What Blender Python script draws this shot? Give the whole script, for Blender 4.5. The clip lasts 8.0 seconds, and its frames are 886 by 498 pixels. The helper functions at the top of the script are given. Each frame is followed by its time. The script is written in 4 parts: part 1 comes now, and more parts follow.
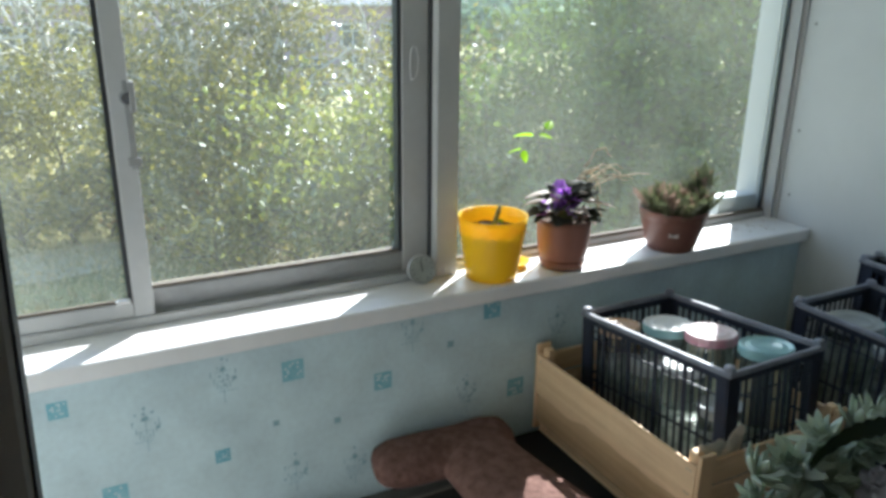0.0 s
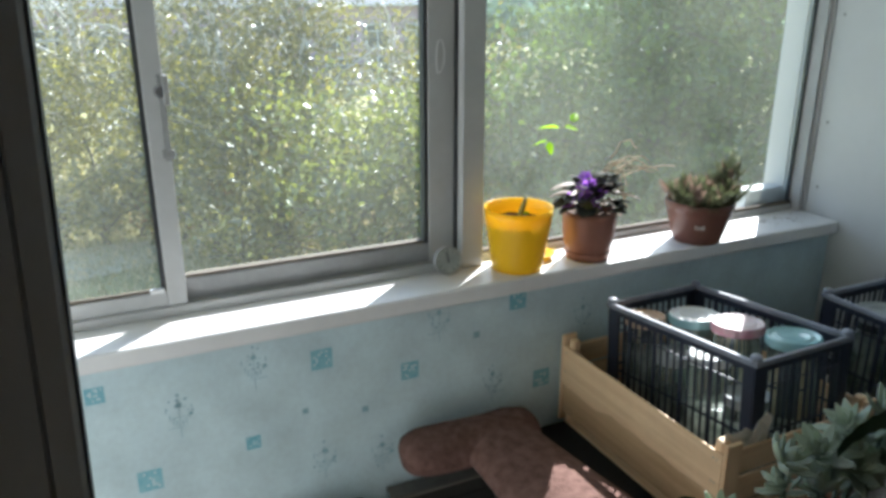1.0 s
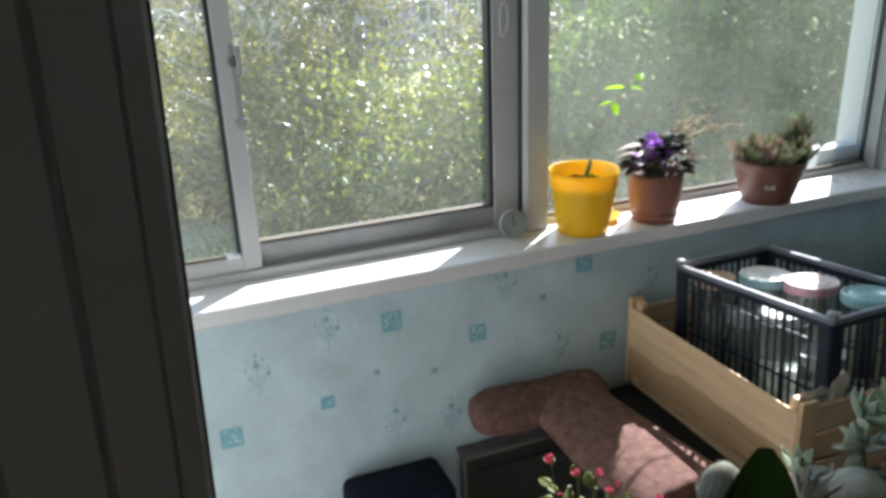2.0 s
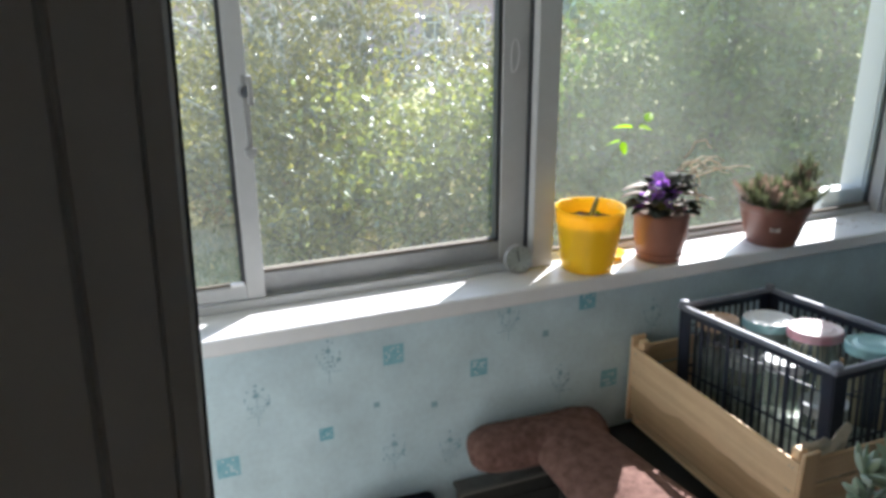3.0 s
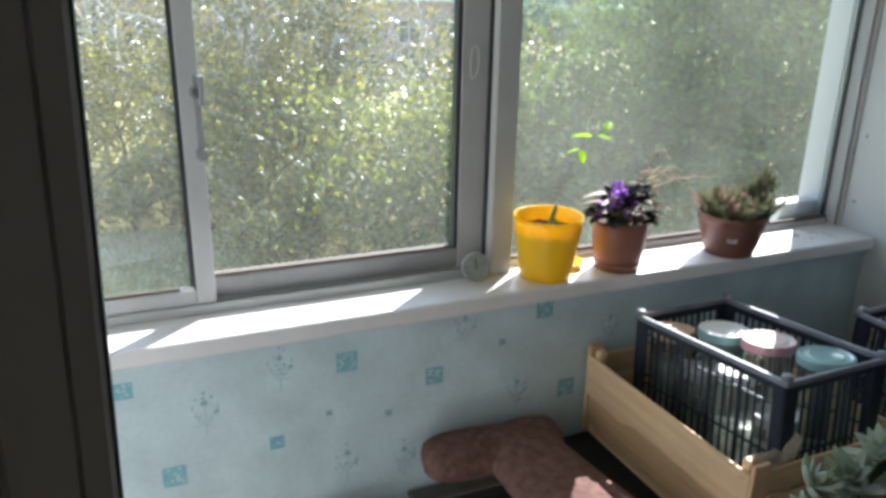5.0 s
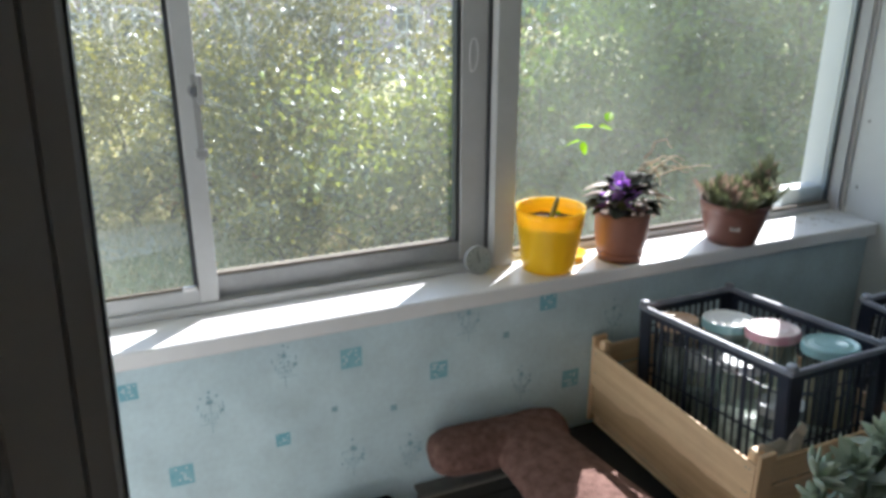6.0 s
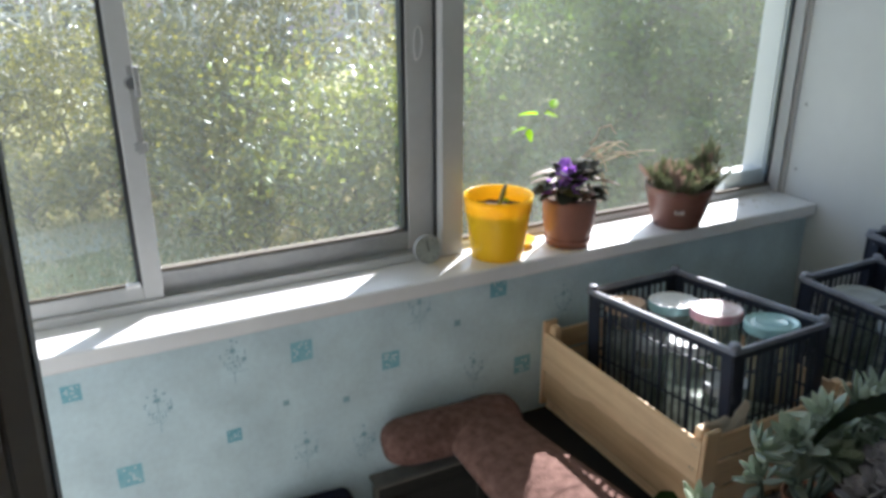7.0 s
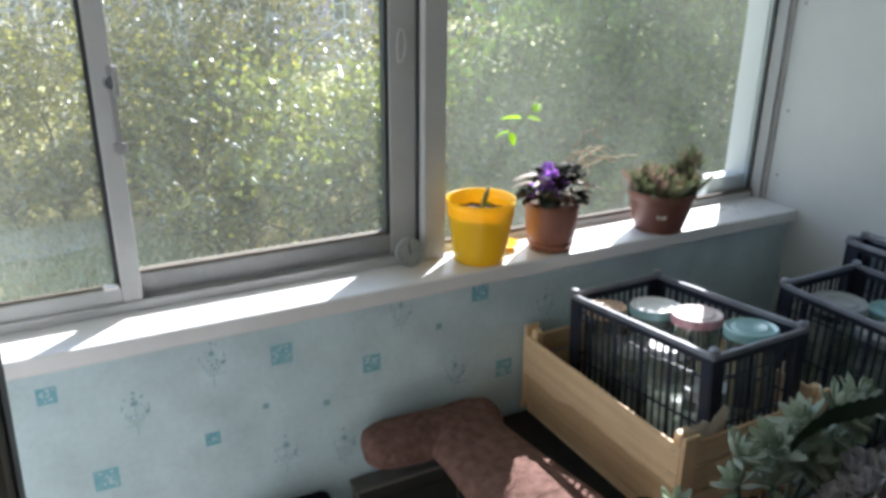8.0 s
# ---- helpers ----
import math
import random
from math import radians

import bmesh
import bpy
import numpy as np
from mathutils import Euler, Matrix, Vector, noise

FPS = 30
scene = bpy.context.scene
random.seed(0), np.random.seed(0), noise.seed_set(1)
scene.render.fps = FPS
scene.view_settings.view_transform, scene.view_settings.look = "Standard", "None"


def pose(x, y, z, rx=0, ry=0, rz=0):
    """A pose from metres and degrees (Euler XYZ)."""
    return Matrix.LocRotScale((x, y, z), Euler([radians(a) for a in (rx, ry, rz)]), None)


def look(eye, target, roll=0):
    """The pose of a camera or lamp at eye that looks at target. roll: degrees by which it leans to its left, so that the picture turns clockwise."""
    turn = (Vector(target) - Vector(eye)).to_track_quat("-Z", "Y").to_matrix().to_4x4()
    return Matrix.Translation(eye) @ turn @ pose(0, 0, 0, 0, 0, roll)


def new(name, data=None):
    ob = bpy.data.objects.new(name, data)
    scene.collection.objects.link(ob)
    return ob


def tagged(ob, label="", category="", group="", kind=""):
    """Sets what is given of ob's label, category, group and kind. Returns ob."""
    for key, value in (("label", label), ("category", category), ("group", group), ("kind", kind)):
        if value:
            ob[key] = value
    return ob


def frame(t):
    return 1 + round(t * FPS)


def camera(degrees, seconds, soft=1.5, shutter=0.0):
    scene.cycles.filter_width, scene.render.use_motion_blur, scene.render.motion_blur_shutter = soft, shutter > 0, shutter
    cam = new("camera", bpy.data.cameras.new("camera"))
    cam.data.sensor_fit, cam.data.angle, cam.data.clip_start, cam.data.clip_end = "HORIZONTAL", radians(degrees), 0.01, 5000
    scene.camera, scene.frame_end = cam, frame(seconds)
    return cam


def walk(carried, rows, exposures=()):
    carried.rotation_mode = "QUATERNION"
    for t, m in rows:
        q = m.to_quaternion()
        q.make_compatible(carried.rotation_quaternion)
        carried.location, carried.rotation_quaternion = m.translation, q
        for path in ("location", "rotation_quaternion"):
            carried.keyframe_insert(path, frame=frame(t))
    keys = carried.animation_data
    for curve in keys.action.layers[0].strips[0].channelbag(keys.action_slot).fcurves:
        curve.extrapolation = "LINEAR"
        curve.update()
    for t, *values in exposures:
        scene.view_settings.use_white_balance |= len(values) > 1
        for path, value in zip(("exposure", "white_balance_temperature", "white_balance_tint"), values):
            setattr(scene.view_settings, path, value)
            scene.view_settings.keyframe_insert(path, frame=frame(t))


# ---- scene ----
cam = camera(60.0, 8.0, soft=3.4)
PATH = [
    (0, (1.121, -1.383, 1.629), (1.999, 0.296, 0.987), 0.7),
    (0.5, (1.122, -1.389, 1.629), (1.999, 0.296, 1.005), 0.5),
    (1, (1.108, -1.402, 1.617), (1.928, 0.305, 0.974), -0.0),
    (1.5, (1.079, -1.426, 1.596), (1.825, 0.301, 0.918), -0.9),
    (1.7, (1.078, -1.422, 1.592), (1.799, 0.31, 0.898), -1.9),
    (2.8, (1.058, -1.396, 1.628), (1.668, 0.383, 0.948), -1.2),
    (3, (1.068, -1.393, 1.635), (1.759, 0.363, 0.972), -0.4),
    (3.5, (1.084, -1.403, 1.641), (1.827, 0.341, 1.003), -0.1),
    (4, (1.095, -1.394, 1.638), (1.822, 0.35, 0.981), 0.7),
    (4.5, (1.101, -1.393, 1.642), (1.821, 0.35, 0.975), 0.5),
    (4.7, (1.102, -1.387, 1.634), (1.859, 0.347, 0.984), 1.4),
    (5.8, (1.114, -1.394, 1.635), (1.868, 0.336, 0.972), 0.2),
    (6, (1.107, -1.38, 1.646), (1.86, 0.344, 0.964), 0.1),
    (6.5, (1.127, -1.385, 1.646), (1.997, 0.272, 0.94), 0.3),
    (7, (1.122, -1.386, 1.645), (1.973, 0.28, 0.938), -0.1),
    (7.5, (1.126, -1.383, 1.643), (1.993, 0.27, 0.926), 0.9),
    (8, (1.133, -1.386, 1.648), (2.016, 0.265, 0.944), 0.7),
]
walk(cam, [(t, look(eye, target, roll)) for t, eye, target, roll in PATH], exposures=[(0.0, 1.61, 5800, 7.0), (3.0, 1.72, 5900, 13.0), (8.0, 1.66, 5880, 13.0)])

# ---- light ----
SUN_TRAVEL = Vector((-0.742, -0.645, -0.705)).normalized()
world = bpy.data.worlds.new("sky")
scene.world = world
world.use_nodes = True
wn = world.node_tree.nodes
sky = wn.new("ShaderNodeTexSky")
sky.sky_type = "NISHITA"
sky.sun_disc = False
sky.sun_elevation = math.asin(-SUN_TRAVEL.z)
sky.sun_rotation = math.atan2(-SUN_TRAVEL.x, -SUN_TRAVEL.y)
wn["Background"].inputs[1].default_value = 0.15
world.node_tree.links.new(sky.outputs[0], wn["Background"].inputs[0])
sun_data = bpy.data.lights.new("sun", "SUN")
sun_data.energy, sun_data.angle, sun_data.color = 4.5, radians(0.6), (1.0, 0.96, 0.89)
sun = new("sun", sun_data)
sun.matrix_world = look((0, 0, 30), Vector((0, 0, 30)) + SUN_TRAVEL)


# ---- materials ----
def node(nt, kind, **inputs):
    n = nt.nodes.new(kind)
    for key, value in inputs.items():
        n.inputs[key.replace("_", " ")].default_value = value
    return n


def shades(nt, colour, spread, scale, detail=4.0, second=None):
    """A colour that wanders darker and lighter at two scales, with a little change per object."""
    link = nt.links.new
    geo = nt.nodes.new("ShaderNodeTexCoord")
    n1 = node(nt, "ShaderNodeTexNoise", Scale=scale, Detail=detail)
    n2 = node(nt, "ShaderNodeTexNoise", Scale=scale * 9, Detail=3.0)
    link(geo.outputs["Object"], n1.inputs["Vector"])
    link(geo.outputs["Object"], n2.inputs["Vector"])
    mixed = node(nt, "ShaderNodeMath")
    mixed.operation = "MULTIPLY_ADD"
    mixed.inputs[1].default_value = 0.4
    link(n2.outputs[0], mixed.inputs[0])
    link(n1.outputs[0], mixed.inputs[2])
    info = nt.nodes.new("ShaderNodeObjectInfo")
    add = node(nt, "ShaderNodeMath")
    add.operation = "MULTIPLY_ADD"
    add.inputs[1].default_value = 0.16
    link(info.outputs["Random"], add.inputs[0])
    link(mixed.outputs[0], add.inputs[2])
    ramp = nt.nodes.new("ShaderNodeValToRGB")
    link(add.outputs[0], ramp.inputs[0])
    low = second or tuple(c * (1 - spread) for c in colour)
    ramp.color_ramp.elements[0].position, ramp.color_ramp.elements[0].color = 0.45, (*low, 1)
    ramp.color_ramp.elements[1].position, ramp.color_ramp.elements[1].color = 1.0, (*[min(1, c * (1 + spread * 0.5)) for c in colour], 1)
    return ramp.outputs[0], mixed.outputs[0], geo


def material(name, colour, rough=0.5, metal=0.0, spread=0.2, scale=6.0, bump=0.15, fine=120.0, glow=0.0, second=None, spec=0.5):
    m = bpy.data.materials.new(name)
    m.use_nodes = True
    nt = m.node_tree
    link = nt.links.new
    p = nt.nodes["Principled BSDF"]
    col, wander, geo = shades(nt, colour, spread, scale, second=second)
    link(col, p.inputs["Base Color"])
    p.inputs["Metallic"].default_value = metal
    p.inputs["Specular IOR Level"].default_value = spec
    span = nt.nodes.new("ShaderNodeMapRange")
    span.inputs["From Max"].default_value = 1.4
    span.inputs["To Min"].default_value, span.inputs["To Max"].default_value = max(0.03, rough - 0.12), min(1, rough + 0.12)
    link(wander, span.inputs[0])
    link(span.outputs[0], p.inputs["Roughness"])
    if bump:
        grain = node(nt, "ShaderNodeTexNoise", Scale=fine, Detail=3.0)
        link(geo.outputs["Object"], grain.inputs["Vector"])
        b = node(nt, "ShaderNodeBump", Strength=bump, Distance=0.002)
        link(grain.outputs[0], b.inputs["Height"])
        link(b.outputs[0], p.inputs["Normal"])
    if glow:
        p.inputs["Subsurface Weight"].default_value = glow
        p.inputs["Subsurface Radius"].default_value = (0.01, 0.006, 0.003)
    return m


def leafy(name, colour, spread=0.35, through_light=0.45, gloss=0.18, rough=0.35, tint=(1.2, 1.2, 0.45)):
    """Leaf tissue: diffuse from the lit side, translucent from behind, with a waxy coat."""
    m = bpy.data.materials.new(name)
    m.use_nodes = True
    nt = m.node_tree
    link = nt.links.new
    nt.nodes.remove(nt.nodes["Principled BSDF"])
    geo = nt.nodes.new("ShaderNodeNewGeometry")
    ramp = nt.nodes.new("ShaderNodeValToRGB")
    link(geo.outputs["Random Per Island"], ramp.inputs[0])
    r = ramp.color_ramp
    r.elements[0].color = (*[c * (1 - spread) for c in colour], 1)
    r.elements[1].color = (*[min(1, c * (1 + spread)) for c in colour], 1)
    extra = r.elements.new(0.92)
    extra.color = (min(1, colour[0] * 1.4), min(1, colour[1] * 1.2), min(1, colour[2] * 1.2), 1)
    d = nt.nodes.new("ShaderNodeBsdfDiffuse")
    tr = nt.nodes.new("ShaderNodeBsdfTranslucent")
    g = nt.nodes.new("ShaderNodeBsdfGlossy")
    g.inputs["Roughness"].default_value = rough
    link(ramp.outputs[0], d.inputs[0])
    tinted = nt.nodes.new("ShaderNodeMix")
    tinted.data_type, tinted.blend_type, tinted.clamp_result = "RGBA", "MULTIPLY", False
    tinted.inputs[0].default_value = 1.0
    link(ramp.outputs[0], tinted.inputs[6])
    tinted.inputs[7].default_value = (*tint, 1)
    link(tinted.outputs[2], tr.inputs[0])
    a = nt.nodes.new("ShaderNodeMixShader")
    a.inputs[0].default_value = through_light
    link(d.outputs[0], a.inputs[1])
    link(tr.outputs[0], a.inputs[2])
    b = nt.nodes.new("ShaderNodeMixShader")
    b.inputs[0].default_value = gloss
    link(a.outputs[0], b.inputs[1])
    link(g.outputs[0], b.inputs[2])
    link(b.outputs[0], nt.nodes["Material Output"].inputs[0])
    return m


def thin_plastic(name, colour, through_light=0.35):
    """Opaque plastic thin enough to let sunlight through."""
    m = material(name, colour, rough=0.3, spread=0.05, scale=3, bump=0.03)
    nt = m.node_tree
    p = nt.nodes["Principled BSDF"]
    tr = nt.nodes.new("ShaderNodeBsdfTranslucent")
    tr.inputs[0].default_value = (*colour, 1)
    mix = nt.nodes.new("ShaderNodeMixShader")
    mix.inputs[0].default_value = through_light
    nt.links.new(p.outputs[0], mix.inputs[1])
    nt.links.new(tr.outputs[0], mix.inputs[2])
    nt.links.new(mix.outputs[0], nt.nodes["Material Output"].inputs[0])
    return m


def dirty_glass(name, dust, tint=(0.93, 0.96, 0.95)):
    """A pane with a film of dust that scatters sunlight, and a clear gloss."""
    m = bpy.data.materials.new(name)
    m.use_nodes = True
    nt = m.node_tree
    link = nt.links.new
    nt.nodes.remove(nt.nodes["Principled BSDF"])
    t = nt.nodes.new("ShaderNodeBsdfTransparent")
    t.inputs[0].default_value = (*tint, 1)
    g = nt.nodes.new("ShaderNodeBsdfGlossy")
    g.inputs["Roughness"].default_value = 0.02
    fres = node(nt, "ShaderNodeFresnel", IOR=1.25)
    clear = nt.nodes.new("ShaderNodeMixShader")
    link(fres.outputs[0], clear.inputs[0])
    link(t.outputs[0], clear.inputs[1])
    link(g.outputs[0], clear.inputs[2])
    film = nt.nodes.new("ShaderNodeBsdfTranslucent")
    film.inputs[0].default_value = (0.80, 0.81, 0.66, 1)
    geo = nt.nodes.new("ShaderNodeTexCoord")
    n1 = node(nt, "ShaderNodeTexNoise", Scale=2.2, Detail=5.0)
    n2 = node(nt, "ShaderNodeTexNoise", Scale=40.0, Detail=3.0)
    link(geo.outputs["Object"], n1.inputs["Vector"])
    link(geo.outputs["Object"], n2.inputs["Vector"])
    mul = node(nt, "ShaderNodeMath")
    mul.operation = "MULTIPLY_ADD"
    mul.inputs[1].default_value = 0.12
    link(n2.outputs[0], mul.inputs[0])
    link(n1.outputs[0], mul.inputs[2])
    span = nt.nodes.new("ShaderNodeMapRange")
    span.inputs["From Min"].default_value, span.inputs["From Max"].default_value = 0.36, 0.8
    span.inputs["To Min"].default_value, span.inputs["To Max"].default_value = dust * 0.45, dust * 1.6
    link(mul.outputs[0], span.inputs[0])
    out = nt.nodes.new("ShaderNodeMixShader")
    link(span.outputs[0], out.inputs[0])
    link(clear.outputs[0], out.inputs[1])
    link(film.outputs[0], out.inputs[2])
    link(out.outputs[0], nt.nodes["Material Output"].inputs[0])
    return m


def wood(name, colour, dark, along="Y", ring=26.0):
    m = material(name, colour, rough=0.65, spread=0.25, scale=5, bump=0.0)
    nt = m.node_tree
    link = nt.links.new
    p = nt.nodes["Principled BSDF"]
    geo = nt.nodes.new("ShaderNodeTexCoord")
    stretch = nt.nodes.new("ShaderNodeMapping")
    s = {"X": (1.2, ring, ring), "Y": (ring, 1.2, ring), "Z": (ring, ring, 1.2)}[along]
    stretch.inputs["Scale"].default_value = s
    link(geo.outputs["Object"], stretch.inputs[0])
    n = node(nt, "ShaderNodeTexNoise", Scale=2.2, Detail=6.0, Roughness=0.65)
    n.inputs["Distortion"].default_value = 0.6
    link(stretch.outputs[0], n.inputs["Vector"])
    ramp = nt.nodes.new("ShaderNodeValToRGB")
    ramp.color_ramp.elements[0].position, ramp.color_ramp.elements[0].color = 0.3, (*dark, 1)
    ramp.color_ramp.elements[1].position, ramp.color_ramp.elements[1].color = 0.62, (*colour, 1)
    link(n.outputs[0], ramp.inputs[0])
    big, _, _ = shades(nt, (1, 1, 1), 0.13, 7)
    mul = nt.nodes.new("ShaderNodeMix")
    mul.data_type, mul.blend_type = "RGBA", "MULTIPLY"
    mul.inputs[0].default_value = 1.0
    link(ramp.outputs[0], mul.inputs[6])
    link(big, mul.inputs[7])
    link(mul.outputs[2], p.inputs["Base Color"])
    b = node(nt, "ShaderNodeBump", Strength=0.25, Distance=0.0015)
    link(n.outputs[0], b.inputs["Height"])
    link(b.outputs[0], p.inputs["Normal"])
    return m


M_SILL = material("white_sill_plastic", (0.78, 0.77, 0.76), rough=0.35, spread=0.08, scale=5, bump=0.04)
M_ALU = material("grey_painted_aluminium", (0.50, 0.50, 0.49), rough=0.42, spread=0.10, scale=7, bump=0.03, spec=0.4)
M_ALU_DARK = material("dull_track_aluminium", (0.30, 0.30, 0.29), rough=0.55, spread=0.2, scale=9, bump=0.08)
# darker copy of the frame aluminium: the rail's shade is in its colour
M_ALU_DULL = material("shaded_aluminium_rail", (0.36, 0.36, 0.355), rough=0.5, spread=0.25, scale=9, bump=0.06)
M_GASKET = material("black_rubber", (0.03, 0.032, 0.035), rough=0.6, spread=0.2, scale=12)
M_BEAD = material("old_brown_putty", (0.15, 0.125, 0.095), rough=0.85, spread=0.4, scale=14, bump=0.4)
M_STEEL = material("worn_chrome", (0.62, 0.62, 0.63), rough=0.25, metal=1.0, spread=0.2, scale=30, bump=0.05)
M_WALLPAPER = material("pale_blue_wallpaper", (0.58, 0.70, 0.73), rough=0.75, spread=0.2, scale=9, bump=0.35, fine=260)
M_MOTIF = material("teal_wallpaper_print", (0.14, 0.36, 0.44), rough=0.75, spread=0.35, scale=60, bump=0.3, fine=260, second=(0.34, 0.56, 0.60))
M_MOTIF_PALE = material("faint_wallpaper_print", (0.22, 0.35, 0.40), rough=0.75, spread=0.3, scale=50, bump=0.3, fine=260, second=(0.36, 0.54, 0.60))
M_PANEL = material("white_wall_panel", (0.60, 0.615, 0.605), rough=0.5, spread=0.06, scale=2.5, bump=0.05)
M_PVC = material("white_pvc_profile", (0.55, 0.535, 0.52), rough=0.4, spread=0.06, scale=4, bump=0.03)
M_LIME_WASH = material("white_limewash", (0.78, 0.77, 0.74), rough=0.85, spread=0.08, scale=3, bump=0.2)
M_PLASTER = material("room_plaster", (0.72, 0.69, 0.64), rough=0.9, spread=0.12, scale=3, bump=0.2)
M_FLOOR = material("brown_floor_boards", (0.40, 0.30, 0.21), rough=0.5, spread=0.3, scale=4)
M_CEIL = material("ceiling_white", (0.7, 0.7, 0.68), rough=0.8, spread=0.06, scale=3)
M_OUTER = material("white_outer_metal", (0.64, 0.61, 0.59), rough=0.5, spread=0.05, scale=4, bump=0.03)
M_GLASS = dirty_glass("dusty_window_glass", 0.027)
M_GLASS_DULL = dirty_glass("very_dusty_window_glass", 0.034)
M_YELLOW = thin_plastic("yellow_plastic", (0.92, 0.62, 0.012), 0.30)
M_CLAY = material("brown_plastic_pot", (0.27, 0.115, 0.078), rough=0.45, spread=0.18, scale=9, bump=0.08)
M_CLAY_DARK = material("dark_brown_plastic_pot", (0.19, 0.085, 0.062), rough=0.4, spread=0.25, scale=11, bump=0.08)
M_SOIL = material("dry_potting_soil", (0.10, 0.06, 0.035), rough=1.0, spread=0.5, scale=30, bump=1.0, fine=180)
M_CRATE = material("navy_black_plastic", (0.017, 0.022, 0.039), rough=0.42, spread=0.3, scale=12, bump=0.08)
# light on the navy rims and studs is put into this paler colour
M_CRATE_RIM = material("lit_crate_rim_plastic", (0.24, 0.25, 0.29), rough=0.45, spread=0.45, scale=18, bump=0.1)
M_DARKWOOD = material("dark_stained_wood", (0.06, 0.045, 0.035), rough=0.7, spread=0.4, scale=8)
M_PINE = wood("pale_crate_wood", (0.90, 0.65, 0.39), (0.76, 0.50, 0.28), "Y")
M_PINE_X = wood("pale_crate_wood_across", (0.90, 0.65, 0.39), (0.76, 0.50, 0.28), "X")
M_PINE_Z = wood("pale_crate_wood_upright", (0.90, 0.65, 0.39), (0.76, 0.50, 0.28), "Z")
# lower side plank, darker than the plank above so the seam reads
M_PINE_OLD = wood("darker_crate_wood", (0.66, 0.43, 0.235), (0.50, 0.31, 0.155), "Y")
M_FELT = material("dusty_brown_felt", (0.180, 0.104, 0.086), rough=0.95, spread=0.4, scale=48, bump=1.0, fine=240, second=(0.070, 0.034, 0.027), spec=0.15)
M_DARK = material("dark_scuffed_plastic", (0.034, 0.034, 0.030), rough=0.5, spread=0.4, scale=8, bump=0.15)
M_LID_DUSTY = material("dusty_grey_plastic_lid", (0.13, 0.125, 0.11), rough=0.7, spread=0.35, scale=16, bump=0.15)
M_NAVY = material("navy_cloth", (0.012, 0.014, 0.026), rough=0.95, spread=0.4, scale=20, bump=0.5, fine=300, spec=0.1)
M_BEIGE = material("beige_edge_trim", (0.20, 0.18, 0.15), rough=0.6, spread=0.2, scale=14)
M_CHEST = material("black_oilcloth", (0.018, 0.020, 0.021), rough=0.7, spread=0.4, scale=7, bump=0.2, spec=0.2)
M_PAPER = material("creased_brown_paper", (0.80, 0.72, 0.60), rough=0.9, spread=0.25, scale=18, bump=0.5)
M_LEAF_TREE = leafy("poplar_leaf", (0.146, 0.156, 0.070), 0.5, 0.64, 0.11, 0.36, (1.22, 1.12, 0.42))
M_LEAF_BUSH = leafy("willow_leaf", (0.225, 0.235, 0.084), 0.5, 0.72, 0.12, 0.36, (1.2, 1.14, 0.4))
M_LEAF_GREEN = leafy("fresh_green_leaf", (0.178, 0.212, 0.066), 0.5, 0.70, 0.12, 0.36, (1.1, 1.12, 0.42))
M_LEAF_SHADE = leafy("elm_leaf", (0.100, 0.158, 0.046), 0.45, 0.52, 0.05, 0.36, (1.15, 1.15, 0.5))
M_BARK = material("grey_bark", (0.62, 0.58, 0.52), rough=0.95, spread=0.4, scale=6, bump=0.8, fine=30)
M_BARK_DARK = material("dark_elm_bark", (0.11, 0.095, 0.075), rough=0.95, spread=0.4, scale=6, bump=0.8, fine=30)
M_GRASS = material("dry_grass_ground", (0.38, 0.34, 0.16), spec=0.1, rough=1.0, spread=0.5, scale=0.5, bump=1.0, fine=30, second=(0.20, 0.205, 0.08))
M_PATH = material("pale_path", (0.60, 0.51, 0.33), spec=0.1, rough=0.95, spread=0.2, scale=1.0, bump=0.6, fine=40)
M_HOUSE = material("pink_lilac_render", (0.40, 0.30, 0.36), rough=0.9, spread=0.12, scale=0.6, bump=0.2)
M_LEAF_RUST = leafy("rusty_shrub_leaf", (0.30, 0.17, 0.075), 0.4, 0.5, 0.06, 0.35, (1.15, 1.0, 0.6))
M_ROOF = material("grey_slate_roof", (0.22, 0.21, 0.22), rough=0.85, spread=0.2, scale=2)
M_PANE = material("far_window_pane", (0.07, 0.08, 0.10), rough=0.08, spread=0.3, scale=1, bump=0)
M_WHITE = material("weathered_white_paint", (0.56, 0.56, 0.55), rough=0.6, spread=0.1, scale=4)


# ---- building blocks ----
def finish(name, bm, mat, smooth=False):
    me = bpy.data.meshes.new(name)
    bmesh.ops.recalc_face_normals(bm, faces=bm.faces)
    bm.to_mesh(me)
    bm.free()
    me.materials.append(mat)
    if smooth:
        me.shade_smooth()
    return new(name, me)


def part(name, bm, mat, parent, label="", smooth=False, at=None):
    ob = finish(name, bm, mat, smooth)
    ob.parent = parent
    if at is not None:
        ob.matrix_basis = at
    if label:
        ob["label"] = label
    return ob


def thing(name, label, category, at, group=""):
    ob = new(name)
    ob.empty_display_size = 0.1
    ob.matrix_basis = at
    return tagged(ob, label, category, group)


def box(x0, x1, y0, y1, z0, z1, bevel=0.0, seg=1, bm=None):
    own = bmesh.new()
    bmesh.ops.create_cube(own, size=1)
    for v in own.verts:
        v.co = ((x0 + x1) / 2 + v.co.x * (x1 - x0), (y0 + y1) / 2 + v.co.y * (y1 - y0), (z0 + z1) / 2 + v.co.z * (z1 - z0))
    if bevel:
        bmesh.ops.bevel(own, geom=own.edges[:], offset=bevel, segments=seg, affect="EDGES", profile=0.5)
    if bm is None:
        return own
    return join(bm, own)


